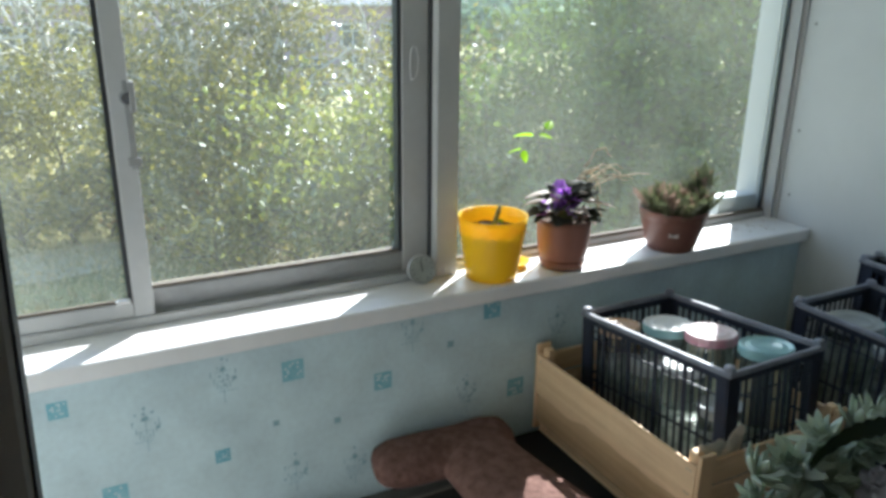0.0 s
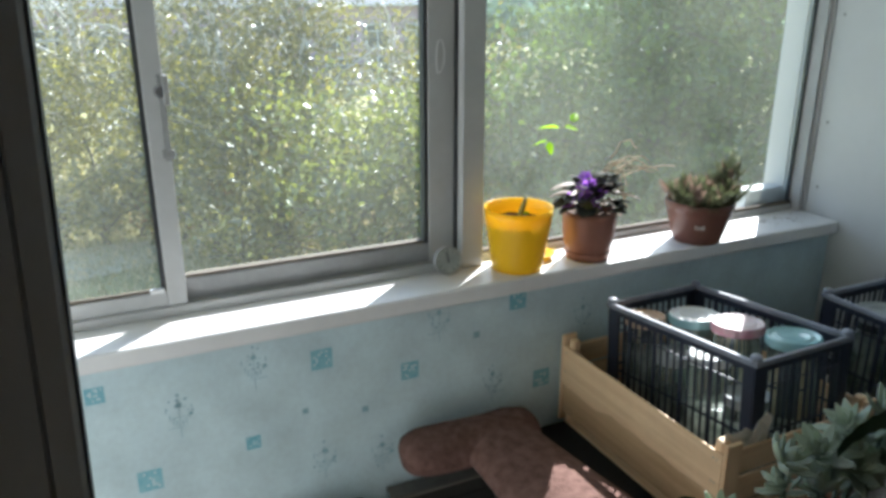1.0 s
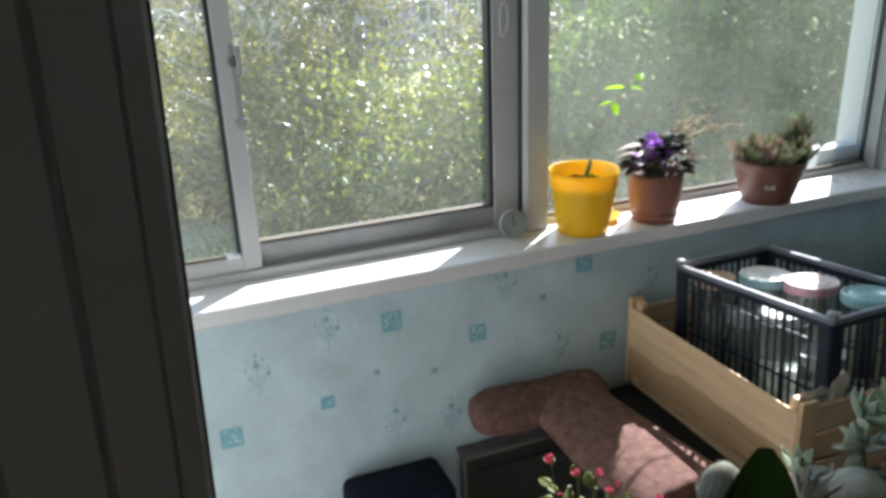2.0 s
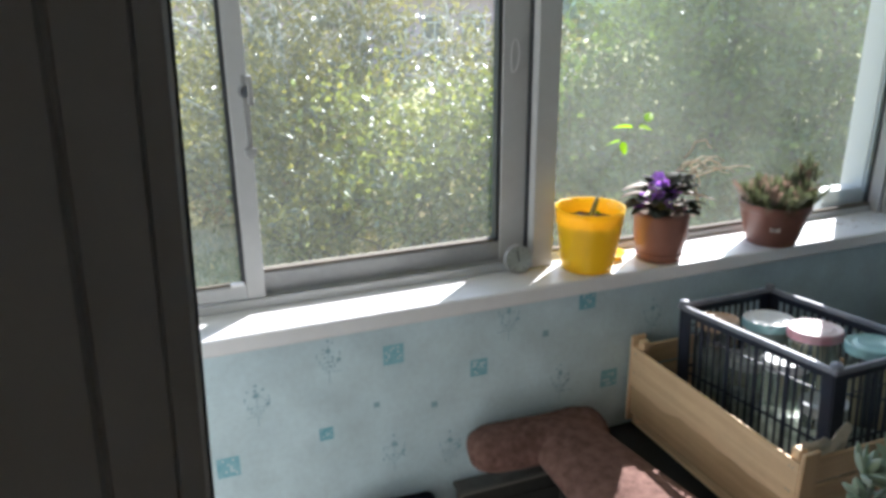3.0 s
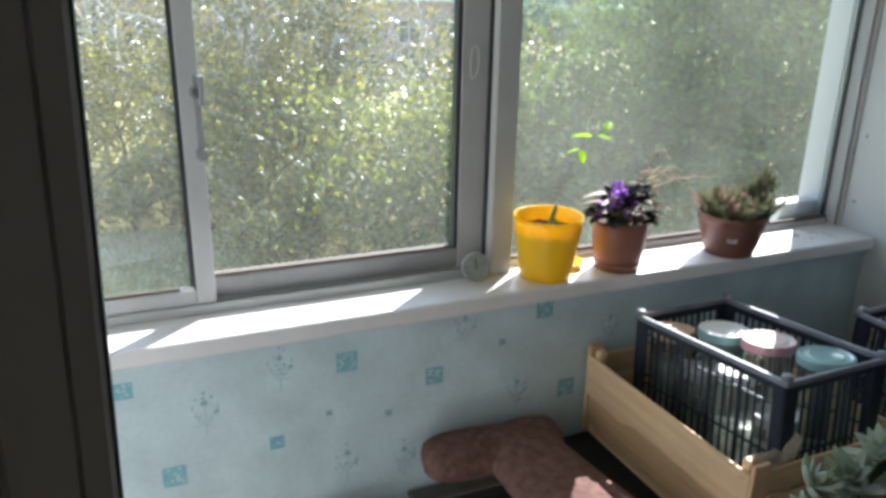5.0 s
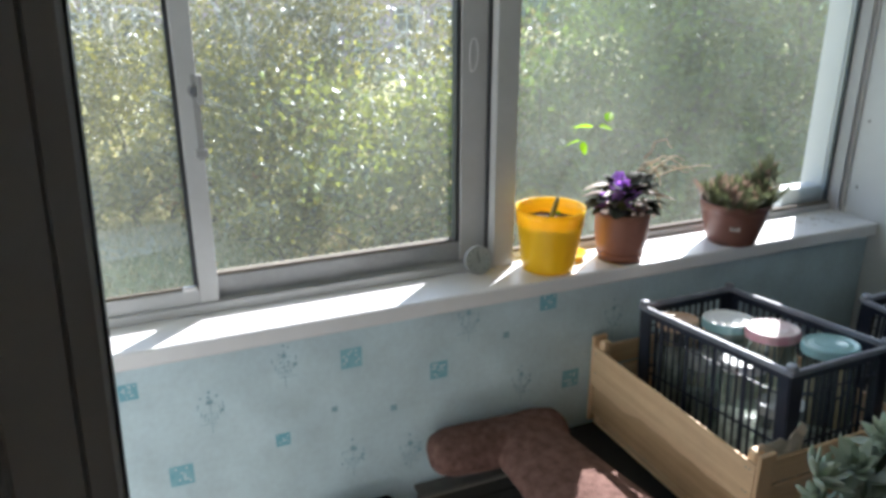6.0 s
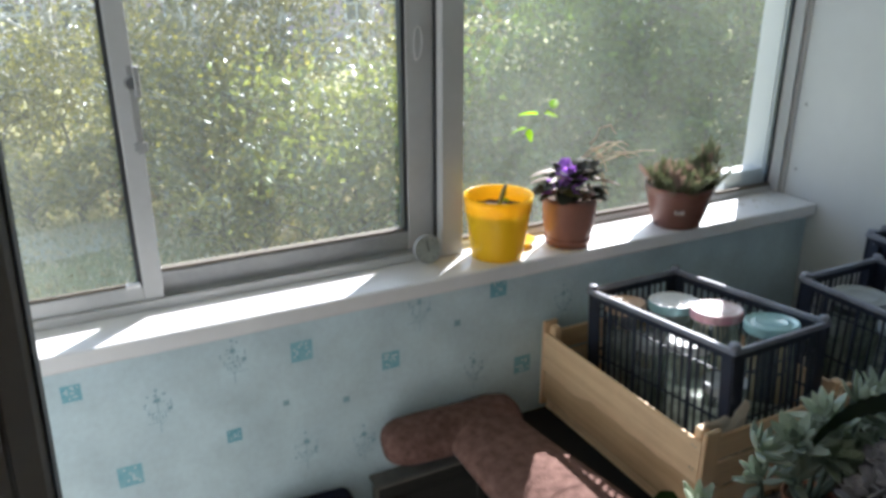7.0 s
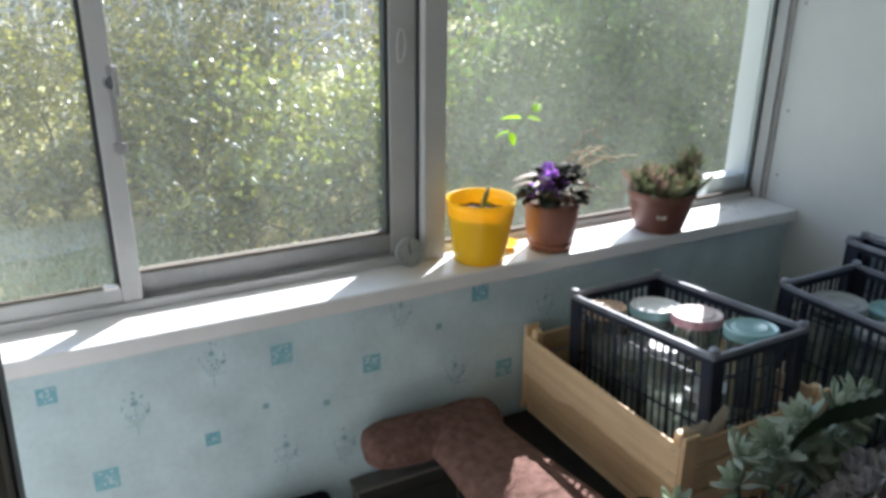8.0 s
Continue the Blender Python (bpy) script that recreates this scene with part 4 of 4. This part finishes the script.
part("edge_strip", box(-0.152, -0.1455, -0.050, -0.03, 0.0, 0.525, 0.001), M_BEIGE, cab)
bag = thing("cloth_bag", "navy cloth bag slumped against the parapet", "bag", pose(1.465, -0.085, 0))
bm = box(-0.115, 0.115, -0.07, 0.075, 0.0, 0.55, 0.03, 4)
for v in bm.verts:
    v.co += Vector((0.008, 0.006, 0.012)) * noise.noise(v.co * 14)
part("body", bm, M_NAVY, bag, smooth=True)
part("flap", box(-0.105, 0.105, -0.083, -0.072, 0.28, 0.46, 0.005, 2), M_NAVY, bag)


# ---- potted plants on the inner ledge ----
M_GHOST = leafy("ghost_plant_leaf", (0.62, 0.72, 0.59), 0.25, 0.34, 0.06, 0.5, (0.9, 1.0, 0.8))
M_DARKLEAF = leafy("glossy_dark_leaf", (0.010, 0.028, 0.006), 0.3, 0.06, 0.06, 0.3)
M_PALE = leafy("woolly_pale_leaf", (0.52, 0.55, 0.50), 0.2, 0.2, 0.03, 0.6, (1, 1, 0.9))
M_SPINE = leafy("grey_cactus_wool", (0.24, 0.23, 0.195), 0.2, 0.2, 0.03, 0.6, (1, 1, 0.9))
M_WOOL_PALE = material("cream_cactus_wool", (0.50, 0.50, 0.42), rough=0.95, spread=0.3, scale=40, bump=1.0, fine=400)
M_WOOL = material("woolly_cactus_skin", (0.17, 0.165, 0.13), rough=0.95, spread=0.35, scale=40, bump=1.0, fine=400)
M_RED = leafy("pink_red_petal", (0.50, 0.17, 0.21), 0.35, 0.2, 0.04, 0.5, (1.2, 0.6, 0.7))
M_KAL = leafy("kalanchoe_leaf", (0.15, 0.20, 0.03), 0.5, 0.2, 0.03, 0.5)
M_POT = material("old_terracotta", (0.34, 0.15, 0.09), rough=0.85, spread=0.25, scale=12, bump=0.3)
LEDGE = 0.73
M_GHOSTSTEM = material("grey_green_succulent_stem", (0.20, 0.24, 0.17), rough=0.7, spread=0.3, scale=40)
M_SOILPOT = material("dark_plastic_pot", (0.03, 0.03, 0.028), rough=0.5, spread=0.3, scale=12)


def rosette(parent, at, size, mesh):
    for k in range(16):
        a = 137.5 * k
        f = k / 16
        piece("leaf", mesh, parent, at @ pose(0, 0, 0.006 - 0.016 * f, 9 * math.sin(5 * k + size * 50), -72 + 62 * f + 8 * math.sin(3 * k + size * 90), a) @ Matrix.Translation((0.003 + 0.004 * f, 0, 0)) @ Matrix.Scale(size * (0.5 + 0.5 * f ** 0.6), 4))


ghost = pot("potted_succulent", "pot of ghost plant rosettes with grey-green pointed leaves", pose(2.20, -0.69, LEDGE), 0.034, 0.046, 0.032, M_POT, lip=0.008, soil=0.006)
gl = shared("leaf", leaf_bm(0.058, 0.0245, 0.16, -0.12, 0.0045, seg=7, tip=1.15), M_GHOST)
rnd = random.Random(3)
for x, y, z, s, tx, ty in ((2.053, -0.69, 0.925, 0.96, 30, -20), (2.138, -0.69, 0.915, 0.98, 32, -6), (2.215, -0.68, 0.940, 0.95, 28, 4), (2.295, -0.69, 0.950, 1.0, 30, 10), (2.335, -0.70, 0.90, 0.95, 34, 14),
                           (2.215, -0.70, 0.875, 0.95, 40, 0), (2.255, -0.685, 0.905, 0.9, 30, 6), (2.175, -0.68, 0.905, 0.9, 34, -4), (2.29, -0.70, 0.86, 0.95, 40, 8), (2.05, -0.70, 0.885, 0.8, 45, -16), (2.125, -0.71, 0.865, 0.85, 46, -6), (2.36, -0.68, 0.945, 0.9, 26, 14), (2.255, -0.71, 0.845, 0.8, 50, 2)):
    z -= 0.026
    rosette(ghost, pose(x - 2.20, y + 0.69, z - LEDGE, tx, ty, rnd.uniform(0, 360)), s, gl)
    foot = Vector((max(-0.03, min(0.03, (x - 2.20) * 0.3)), (y + 0.69) * 0.4, 0.022))
    head = Vector((x - 2.20, y + 0.69, z - LEDGE - 0.006))
    knee = Vector((head.x * 0.9, head.y, 0.075))
    part("stem", tube([foot, foot.lerp(knee, 0.6) + Vector((0, 0, -0.006)), knee, knee.lerp(head, 0.5), head], [0.0046, 0.0044, 0.0042, 0.004, 0.0038], 8), M_GHOSTSTEM, ghost, smooth=True)
    for k in range(3):
        p = knee.lerp(head, 0.62 + 0.12 * k)
        piece("leaf", gl, ghost, pose(p.x, p.y, p.z, 0, rnd.uniform(-15, 30), 137.5 * k + 900 * x) @ Matrix.Translation((0.003, 0, 0)) @ Matrix.Scale(s * rnd.uniform(0.55, 0.8), 4))

# long dark arching leaf with a ragged edge
bm = bmesh.new()
rows = []
for k in range(22):
    f = k / 21
    p = Vector((-0.005 + 0.30 * f, 0.0, 0.180 + 0.056 * math.sin(math.pi * (0.06 + 0.44 * min(1, 2.6 * f) ** 0.75)) - 0.02 * f))
    w = 0.0125 * math.sin(math.pi * (0.10 + 0.6 * f)) ** 0.7 * (1 + 0.3 * (k % 2))
    rows.append([bm.verts.new(p + Vector((0, 0.4 * w * g, w * g - 0.1 * w * (1 - g * g)))) for g in (-1, -0.5, 0, 0.5, 1)])
for a, b in zip(rows, rows[1:]):
    for j in range(4):
        bm.faces.new((a[j], b[j], b[j + 1], a[j + 1]))
dark = pot("potted_plant", "pot with long dark green ragged strap leaves", pose(2.47, -0.80, LEDGE), 0.05, 0.07, 0.10, M_POT, lip=0.012, soil=0.012)
part("leaf", bm, M_DARKLEAF, dark, "long dark ragged leaf", True, pose(-0.398, 0.04, 0.030, 0, 3, 0))
part("stem", tube([(0.0, 0, 0.08), (-0.03, 0.02, 0.17), (-0.105, 0.04, 0.248)], [0.006, 0.005, 0.004], 8), M_STEM, dark)
bm2 = leaf_bm(0.15, 0.022, 0.2, 0.15)
part("leaf", bm2, M_DARKLEAF, dark, smooth=True, at=pose(0, -0.02, 0.09, 0, -8, -20))

# kalanchoe with red buds
kal = pot("potted_kalanchoe", "pot of green kalanchoe with small red buds", pose(1.515, -0.735, LEDGE), 0.05, 0.07, 0.10, M_SOILPOT, lip=0.012, soil=0.012)
kl = shared("leaf", leaf_bm(0.045, 0.032, 0.12, 0.1, 0.002), M_KAL)
for k in range(46):
    a = 137.5 * k
    r = 0.02 + 0.06 * rnd.random()
    z = 0.15 + 0.085 * rnd.random()
    piece("leaf", kl, kal, pose(r * math.cos(radians(a)), r * math.sin(radians(a)), z, rnd.uniform(-25, 25), rnd.uniform(-60, 5), a) @ Matrix.Scale(rnd.uniform(0.25, 0.48), 4))
for k in range(9):
    a = 40 * k
    part("stem", tube([(0.02 * math.cos(radians(a)), 0.02 * math.sin(radians(a)), 0.085), (0.05 * math.cos(radians(a)), 0.05 * math.sin(radians(a)), 0.21)], [0.004, 0.003], 6), M_STEM, kal)
bm = bmesh.new()
for ring in range(2):
    for k in range(6):
        join(bm, leaf_bm(0.013 - 0.004 * ring, 0.010, 0.3, -0.4, seg=4, across=2), pose(0, 0, 0.002 * ring, 0, -40 - 25 * ring, 60 * k + 30 * ring))
bud = shared("flower", bm, M_RED)
for x, y, z, s in ((1.495, -0.74, 1.028, 1.0), (1.533, -0.74, 0.997, 0.85), (1.559, -0.74, 0.99, 0.85), (1.575, -0.75, 0.962, 0.9), (1.50, -0.75, 0.985, 0.5), (1.645, -0.75, 0.925, 1.1), (1.60, -0.73, 0.955, 0.6)):
    piece("flower", bud, kal, pose(x - 1.545, y + 0.735, z - LEDGE, 20, rnd.uniform(-20, 20), rnd.uniform(0, 360)) @ Matrix.Scale(s, 4))
    part("stalk", tube([((x - 1.545) * 0.6, (y + 0.735) * 0.5, 0.16), (x - 1.545, y + 0.735, z - LEDGE)], [0.0016, 0.001], 6), M_STEM, kal)

# woolly round cacti
for x, y, ztop, r, lab in ((1.735, -0.74, 0.945, 0.032, "small round woolly grey cactus in a pot"), (2.005, -0.74, 0.845, 0.042, "round woolly cream-grey cactus in a pot")):
    hh = min(0.11, ztop - LEDGE - 1.4 * r)
    cac = pot("potted_cactus", lab, pose(x, y, LEDGE), 0.028 if hh < 0.08 else 0.036, r + 0.006, max(0.04, hh), M_POT, lip=0.008, soil=0.006)
    h0 = max(0.04, hh) - 0.008
    h1 = ztop - LEDGE
    prof = [(r * (0.75 + 0.25 * math.sin(math.pi * f / 9)) if f < 5 else r * math.cos(math.pi / 2 * (f - 4.5) / 4.5), h0 + (h1 - h0) * (f / 9 if f < 5 else (0.5 + 0.5 * math.sin(math.pi / 2 * (f - 4.5) / 4.5)))) for f in range(9)] + [(0, h1)]
    bm = lathe(prof, 60)
    for v in bm.verts:
        a = math.atan2(v.co.y, v.co.x)
        k = 1 + 0.03 * math.cos(15 * a)
        v.co.x, v.co.y = v.co.x * k, v.co.y * k
    part("body", bm, M_WOOL if r < 0.04 else M_WOOL_PALE, cac, smooth=True)
    fuzz = bmesh.new()
    r3 = random.Random(int(r * 1000))
    for k in range(420):
        a, e = r3.uniform(0, 6.28), math.asin(r3.random())
        p = Vector((r * math.cos(a) * math.cos(e), r * math.sin(a) * math.cos(e), (h0 + h1) / 2 + (h1 - h0) / 2 * math.sin(e)))
        d = Vector((p.x, p.y, p.z - (h0 + h1) / 2)).normalized() * 0.006 + Vector((r3.gauss(0, 0.002), r3.gauss(0, 0.002), r3.gauss(0, 0.002)))
        s = d.cross(Vector((0, 0, 1))).normalized() * 0.00025
        fuzz.faces.new([fuzz.verts.new(c) for c in (p - s, p + s, p + d)])
    part("spines", fuzz, M_SPINE if r < 0.04 else M_PALE, cac)["kind"] = "stuff"

# pale woolly senecio and a broad dark leaf between them
pale = pot("potted_plant", "pot of pale silver woolly leaves", pose(1.885, -0.75, LEDGE), 0.035, 0.05, 0.07, M_POT, lip=0.01, soil=0.01)
pl = shared("leaf", leaf_bm(0.06, 0.016, 0.3, -0.1, 0.002), M_PALE)
for k in range(20):
    piece("leaf", pl, pale, pose(rnd.uniform(-0.025, 0.025), rnd.uniform(-0.02, 0.02), 0.10 + 0.025 * rnd.random(), rnd.uniform(-20, 20), rnd.uniform(-85, -35), 137.5 * k) @ Matrix.Scale(rnd.uniform(0.6, 0.9), 4))
part("stem", tube([(0, 0, 0.055), (0, 0, 0.12)], [0.006, 0.004], 8), M_STEM, pale)
broad = pot("potted_plant", "pot with a broad glossy dark green leaf", pose(1.765, -0.765, LEDGE), 0.032, 0.045, 0.08, M_POT, lip=0.01, soil=0.01)
bm = leaf_bm(0.185, 0.135, 0.12, 0.05, tip=0.95)
part("leaf", bm, M_DARKLEAF, broad, smooth=True, at=pose(-0.025, -0.01, 0.06, 70, -78, 10))
second_pale = pot("potted_succulent", "pot of pale mauve-grey fat-leaved rosettes", pose(2.255, -0.785, LEDGE), 0.04, 0.055, 0.055, M_POT, lip=0.008, soil=0.006)
M_MAUVE = leafy("mauve_grey_leaf", (0.70, 0.70, 0.73), 0.2, 0.26, 0.05, 0.5, (1, 0.95, 1))
ml = shared("leaf", leaf_bm(0.045, 0.03, 0.15, -0.15, 0.007, tip=0.8), M_MAUVE)
for x, y, z, s in ((0.0, 0.0, 0.075, 1.1), (-0.045, 0.01, 0.062, 0.9), (0.055, 0.0, 0.085, 1.1), (0.03, 0.03, 0.09, 0.9)):
    rosette(second_pale, pose(x, y, z + 0.024, 25, 0, rnd.uniform(0, 360)), s, ml)
small_pale = pot("potted_succulent", "small pot of grey-green pointed rosettes", pose(1.935, -0.69, LEDGE), 0.03, 0.042, 0.06, M_POT, lip=0.008, soil=0.008)
rosette(small_pale, pose(-0.008, 0, 0.108, 10, -10, 30), 0.8, gl)
part("stem", tube([(0, 0, 0.05), (-0.005, 0, 0.09), (-0.008, 0, 0.104)], [0.004, 0.004, 0.004], 8), M_GHOST, small_pale)


# ---- trees outside ----
def tree(x, y, height, spread, leaves, seed, label, mat=None, leaf=0.135, low=0.12, trunk_r=0.13, name="tree", bark=None):
    rg = np.random.default_rng(seed)
    t = thing(name, label, "tree" if name == "tree" else "bush", pose(x, y, GROUND))
    bm = bmesh.new()
    n = 10
    lean = rg.normal(0, 0.03, 2)
    spine = [Vector((lean[0] * k * height / n + 0.10 * math.sin(k + seed), lean[1] * k * height / n, height * 0.94 * k / n)) for k in range(n + 1)]
    tube(spine, [trunk_r * (1 - 0.9 * k / n) for k in range(n + 1)], 9, bm=bm)
    tips, weights = [], []
    limbs = 32 if name == "tree" else 18
    for k in range(limbs):
        f = low + (0.97 - low) * (k + rg.random()) / limbs
        start = spine[int(f * n)].lerp(spine[min(n, int(f * n) + 1)], f * n - int(f * n))
        a = 2.4 * k + rg.random()
        reach = spread * (0.35 + 0.65 * math.sin(math.pi * min(1, 0.18 + 0.82 * f)) ** 0.8) * rg.uniform(0.6, 1.1)
        end = start + Vector((math.cos(a) * reach, math.sin(a) * reach, reach * rg.uniform(0.3, 0.95)))
        mid = start.lerp(end, 0.5) + Vector((0, 0, 0.12 * reach))
        r0 = trunk_r * (1 - 0.8 * f) * 0.5
        tube([start, start.lerp(mid, 0.5), mid, end], [r0, r0 * 0.85, r0 * 0.7, 0.018], 5, bm=bm)
        for j in range(7):
            q = start.lerp(mid, (j + 1) / 4) if j < 3 else mid.lerp(end, (j - 2) / 4)
            tips.append(q + Vector(rg.normal(0, 0.12 * reach, 3)))
            weights.append(0.5 + reach)
    part("trunk", bm, bark or M_BARK, t, smooth=True)
    tips = np.array([tuple(p) for p in tips])
    w = np.array(weights) * rg.uniform(0.6, 1.4, len(weights))
    pick = rg.choice(len(tips), leaves, p=w / w.sum())
    size = 0.17 * spread
    c = tips[pick] + rg.normal(0, 1, (leaves, 3)) * size * np.array([1, 1, 0.8]) * rg.uniform(0.3, 1.3, (leaves, 1))
    c[:, 2] = np.maximum(c[:, 2], 0.15)
    u = rg.normal(0, 1, (leaves, 3))
    u /= np.linalg.norm(u, axis=1, keepdims=True)
    v = np.cross(u, rg.normal(0, 1, (leaves, 3)))
    v /= np.linalg.norm(v, axis=1, keepdims=True)
    s = leaf * rg.uniform(0.55, 1.2, (leaves, 1))
    fold = np.cross(u, v) * s * 0.12
    quad = np.stack([c - u * s * 0.6, c + v * s * 0.36 + fold, c + u * s * 0.6, c - v * s * 0.36 + fold], 1).reshape(-1, 3)
    me = bpy.data.meshes.new("crown")
    me.from_pydata(quad.tolist(), [], np.arange(leaves * 4).reshape(-1, 4).tolist())
    me.materials.append(mat or M_LEAF_TREE)
    crown = new("crown", me)
    crown.parent = t
    return t


POPLAR = "poplar in late-summer leaf with a pale trunk"
ELM = "dense dark green elm beside the building"
for k, (az, d, h, sp, lv) in enumerate(((-4, 22, 8.5, 2.4, 2000), (1.2, 23, 9.0, 2.3, 1900), (5.5, 20.5, 7.6, 2.1, 3300), (-1, 27, 9, 2.6, 1500), (9.5, 17.5, 7.4, 2.1, 3600), (13, 20, 8.2, 2.2, 3400), (15.4, 17, 6.6, 1.5, 2900), (21.5, 21, 4.8, 1.7, 1250), (25.5, 18, 4.0, 1.9, 2600), (29, 16, 3.9, 1.9, 2900), (-9, 18, 8, 2.2, 2000))):
    tree(1.12 + d * math.sin(radians(az)), -1.4 + d * math.cos(radians(az)), h, sp, lv, 100 + k, POPLAR, trunk_r=0.15 if az < 8 else 0.12)
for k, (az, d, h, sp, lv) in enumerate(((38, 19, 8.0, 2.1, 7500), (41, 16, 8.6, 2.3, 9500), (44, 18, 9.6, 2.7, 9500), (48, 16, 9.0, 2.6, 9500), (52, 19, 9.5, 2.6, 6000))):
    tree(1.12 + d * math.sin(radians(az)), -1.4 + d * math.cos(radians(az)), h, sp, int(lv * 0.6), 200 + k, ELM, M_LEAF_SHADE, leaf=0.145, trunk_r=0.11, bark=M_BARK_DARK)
BUSH = "leafy green bush below the trees"
for k, (az, d, h, sp, lv) in enumerate(((6.5, 16.6, 2.6, 1.6, 4000), (11, 15.6, 3.0, 1.7, 5000), (16, 14.6, 3.2, 1.7, 5500), (21, 13.6, 3.0, 1.8, 6000), (26, 13.2, 3.4, 1.9, 6500), (24, 15.5, 3.2, 1.8, 5000), (13, 16.8, 3.8, 1.9, 5000), (-2, 24, 3.2, 2.2, 4500), (3, 24, 3.3, 2.2, 4500), (-6, 22, 3.4, 2.2, 4000), (-2.2, 17.0, 1.5, 1.2, 3200), (1.0, 16.9, 1.4, 1.1, 3000), (3.6, 17.2, 1.5, 1.1, 3000), (0.5, 21, 3.4, 2.0, 4800), (5, 20.5, 3.6, 2.0, 5000), (-3, 20.8, 2.6, 1.7, 4000), (8.5, 17.8, 3.4, 1.8, 5000), (8.5, 15.2, 1.7, 1.3, 3500), (13.5, 13.6, 1.9, 1.4, 4000), (18.5, 12.8, 2.2, 1.5, 4500), (10.5, 13.4, 1.2, 1.1, 2800))):
    tree(1.12 + d * math.sin(radians(az)), -1.4 + d * math.cos(radians(az)), h, sp, int(lv * 0.34), 300 + k, BUSH, M_LEAF_GREEN if az > 14 else M_LEAF_BUSH, 0.125, 0.05, 0.06, "bush", M_BARK_DARK)
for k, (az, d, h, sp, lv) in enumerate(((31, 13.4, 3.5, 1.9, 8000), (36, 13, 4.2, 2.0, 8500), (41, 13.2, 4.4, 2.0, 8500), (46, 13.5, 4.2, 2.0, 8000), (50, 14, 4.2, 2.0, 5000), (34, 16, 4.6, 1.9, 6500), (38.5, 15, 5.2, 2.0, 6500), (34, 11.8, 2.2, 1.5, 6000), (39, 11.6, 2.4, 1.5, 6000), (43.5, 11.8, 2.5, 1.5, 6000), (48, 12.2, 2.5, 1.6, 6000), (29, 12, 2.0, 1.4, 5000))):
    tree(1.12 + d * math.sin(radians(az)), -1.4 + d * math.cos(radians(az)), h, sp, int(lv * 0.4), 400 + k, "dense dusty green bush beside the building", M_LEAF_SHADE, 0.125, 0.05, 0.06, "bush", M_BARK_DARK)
for k, (az, d, h) in enumerate(((4.6, 16.9, 1.1), (8.6, 16.2, 1.3))):
    tree(1.12 + d * math.sin(radians(az)), -1.4 + d * math.cos(radians(az)), h, 0.6, 700, 500 + k, "small rusty brown shrub at the edge of the path", M_LEAF_RUST, 0.09, 0.05, 0.03, "bush", M_BARK_DARK)
# wooded far hill
rg = np.random.default_rng(4)
n = 26000
ang = np.radians(rg.uniform(-12, 75, n))
dist = rg.uniform(75, 120, n)
c = np.stack([dist * np.sin(ang), dist * np.cos(ang), GROUND + rg.uniform(0, 1, n) ** 0.7 * (3 + (dist - 75) * 0.22)], 1)
u = rg.normal(0, 1, (n, 3))
v = np.cross(u, rg.normal(0, 1, (n, 3)))
u /= np.linalg.norm(u, axis=1, keepdims=True)
v /= np.linalg.norm(v, axis=1, keepdims=True)
s = rg.uniform(0.35, 0.8, (n, 1))
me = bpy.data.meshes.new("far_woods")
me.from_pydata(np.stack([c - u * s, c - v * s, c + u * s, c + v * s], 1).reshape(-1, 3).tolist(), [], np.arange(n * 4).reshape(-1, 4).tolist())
# bluish haze of the distance is mixed into this leaf colour
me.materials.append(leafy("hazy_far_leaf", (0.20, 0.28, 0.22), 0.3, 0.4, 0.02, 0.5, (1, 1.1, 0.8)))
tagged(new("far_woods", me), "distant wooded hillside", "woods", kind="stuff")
# tufts of grass below
n = 22000
ang = np.radians(rg.uniform(-12, 26, n))
dist = rg.uniform(10.5, 28, n)
c = np.stack([1.1 + dist * np.sin(ang), -1.4 + dist * np.cos(ang), np.full(n, GROUND + 0.02)], 1)
d = rg.normal(0, 0.05, (n, 3))
d[:, 2] = rg.uniform(0.04, 0.18, n)
side = rg.normal(0, 0.02, (n, 3))
side[:, 2] = 0
me = bpy.data.meshes.new("grass")
me.from_pydata(np.stack([c - side, c + side, c + d], 1).reshape(-1, 3).tolist(), [], np.arange(n * 3).reshape(-1, 3).tolist())
me.materials.append(leafy("grass_blade", (0.52, 0.47, 0.30), 0.25, 0.3, 0.02, 0.5, (1.1, 1.1, 0.7)))
tagged(new("grass", me), "tufts of dry grass", "grass", kind="stuff")
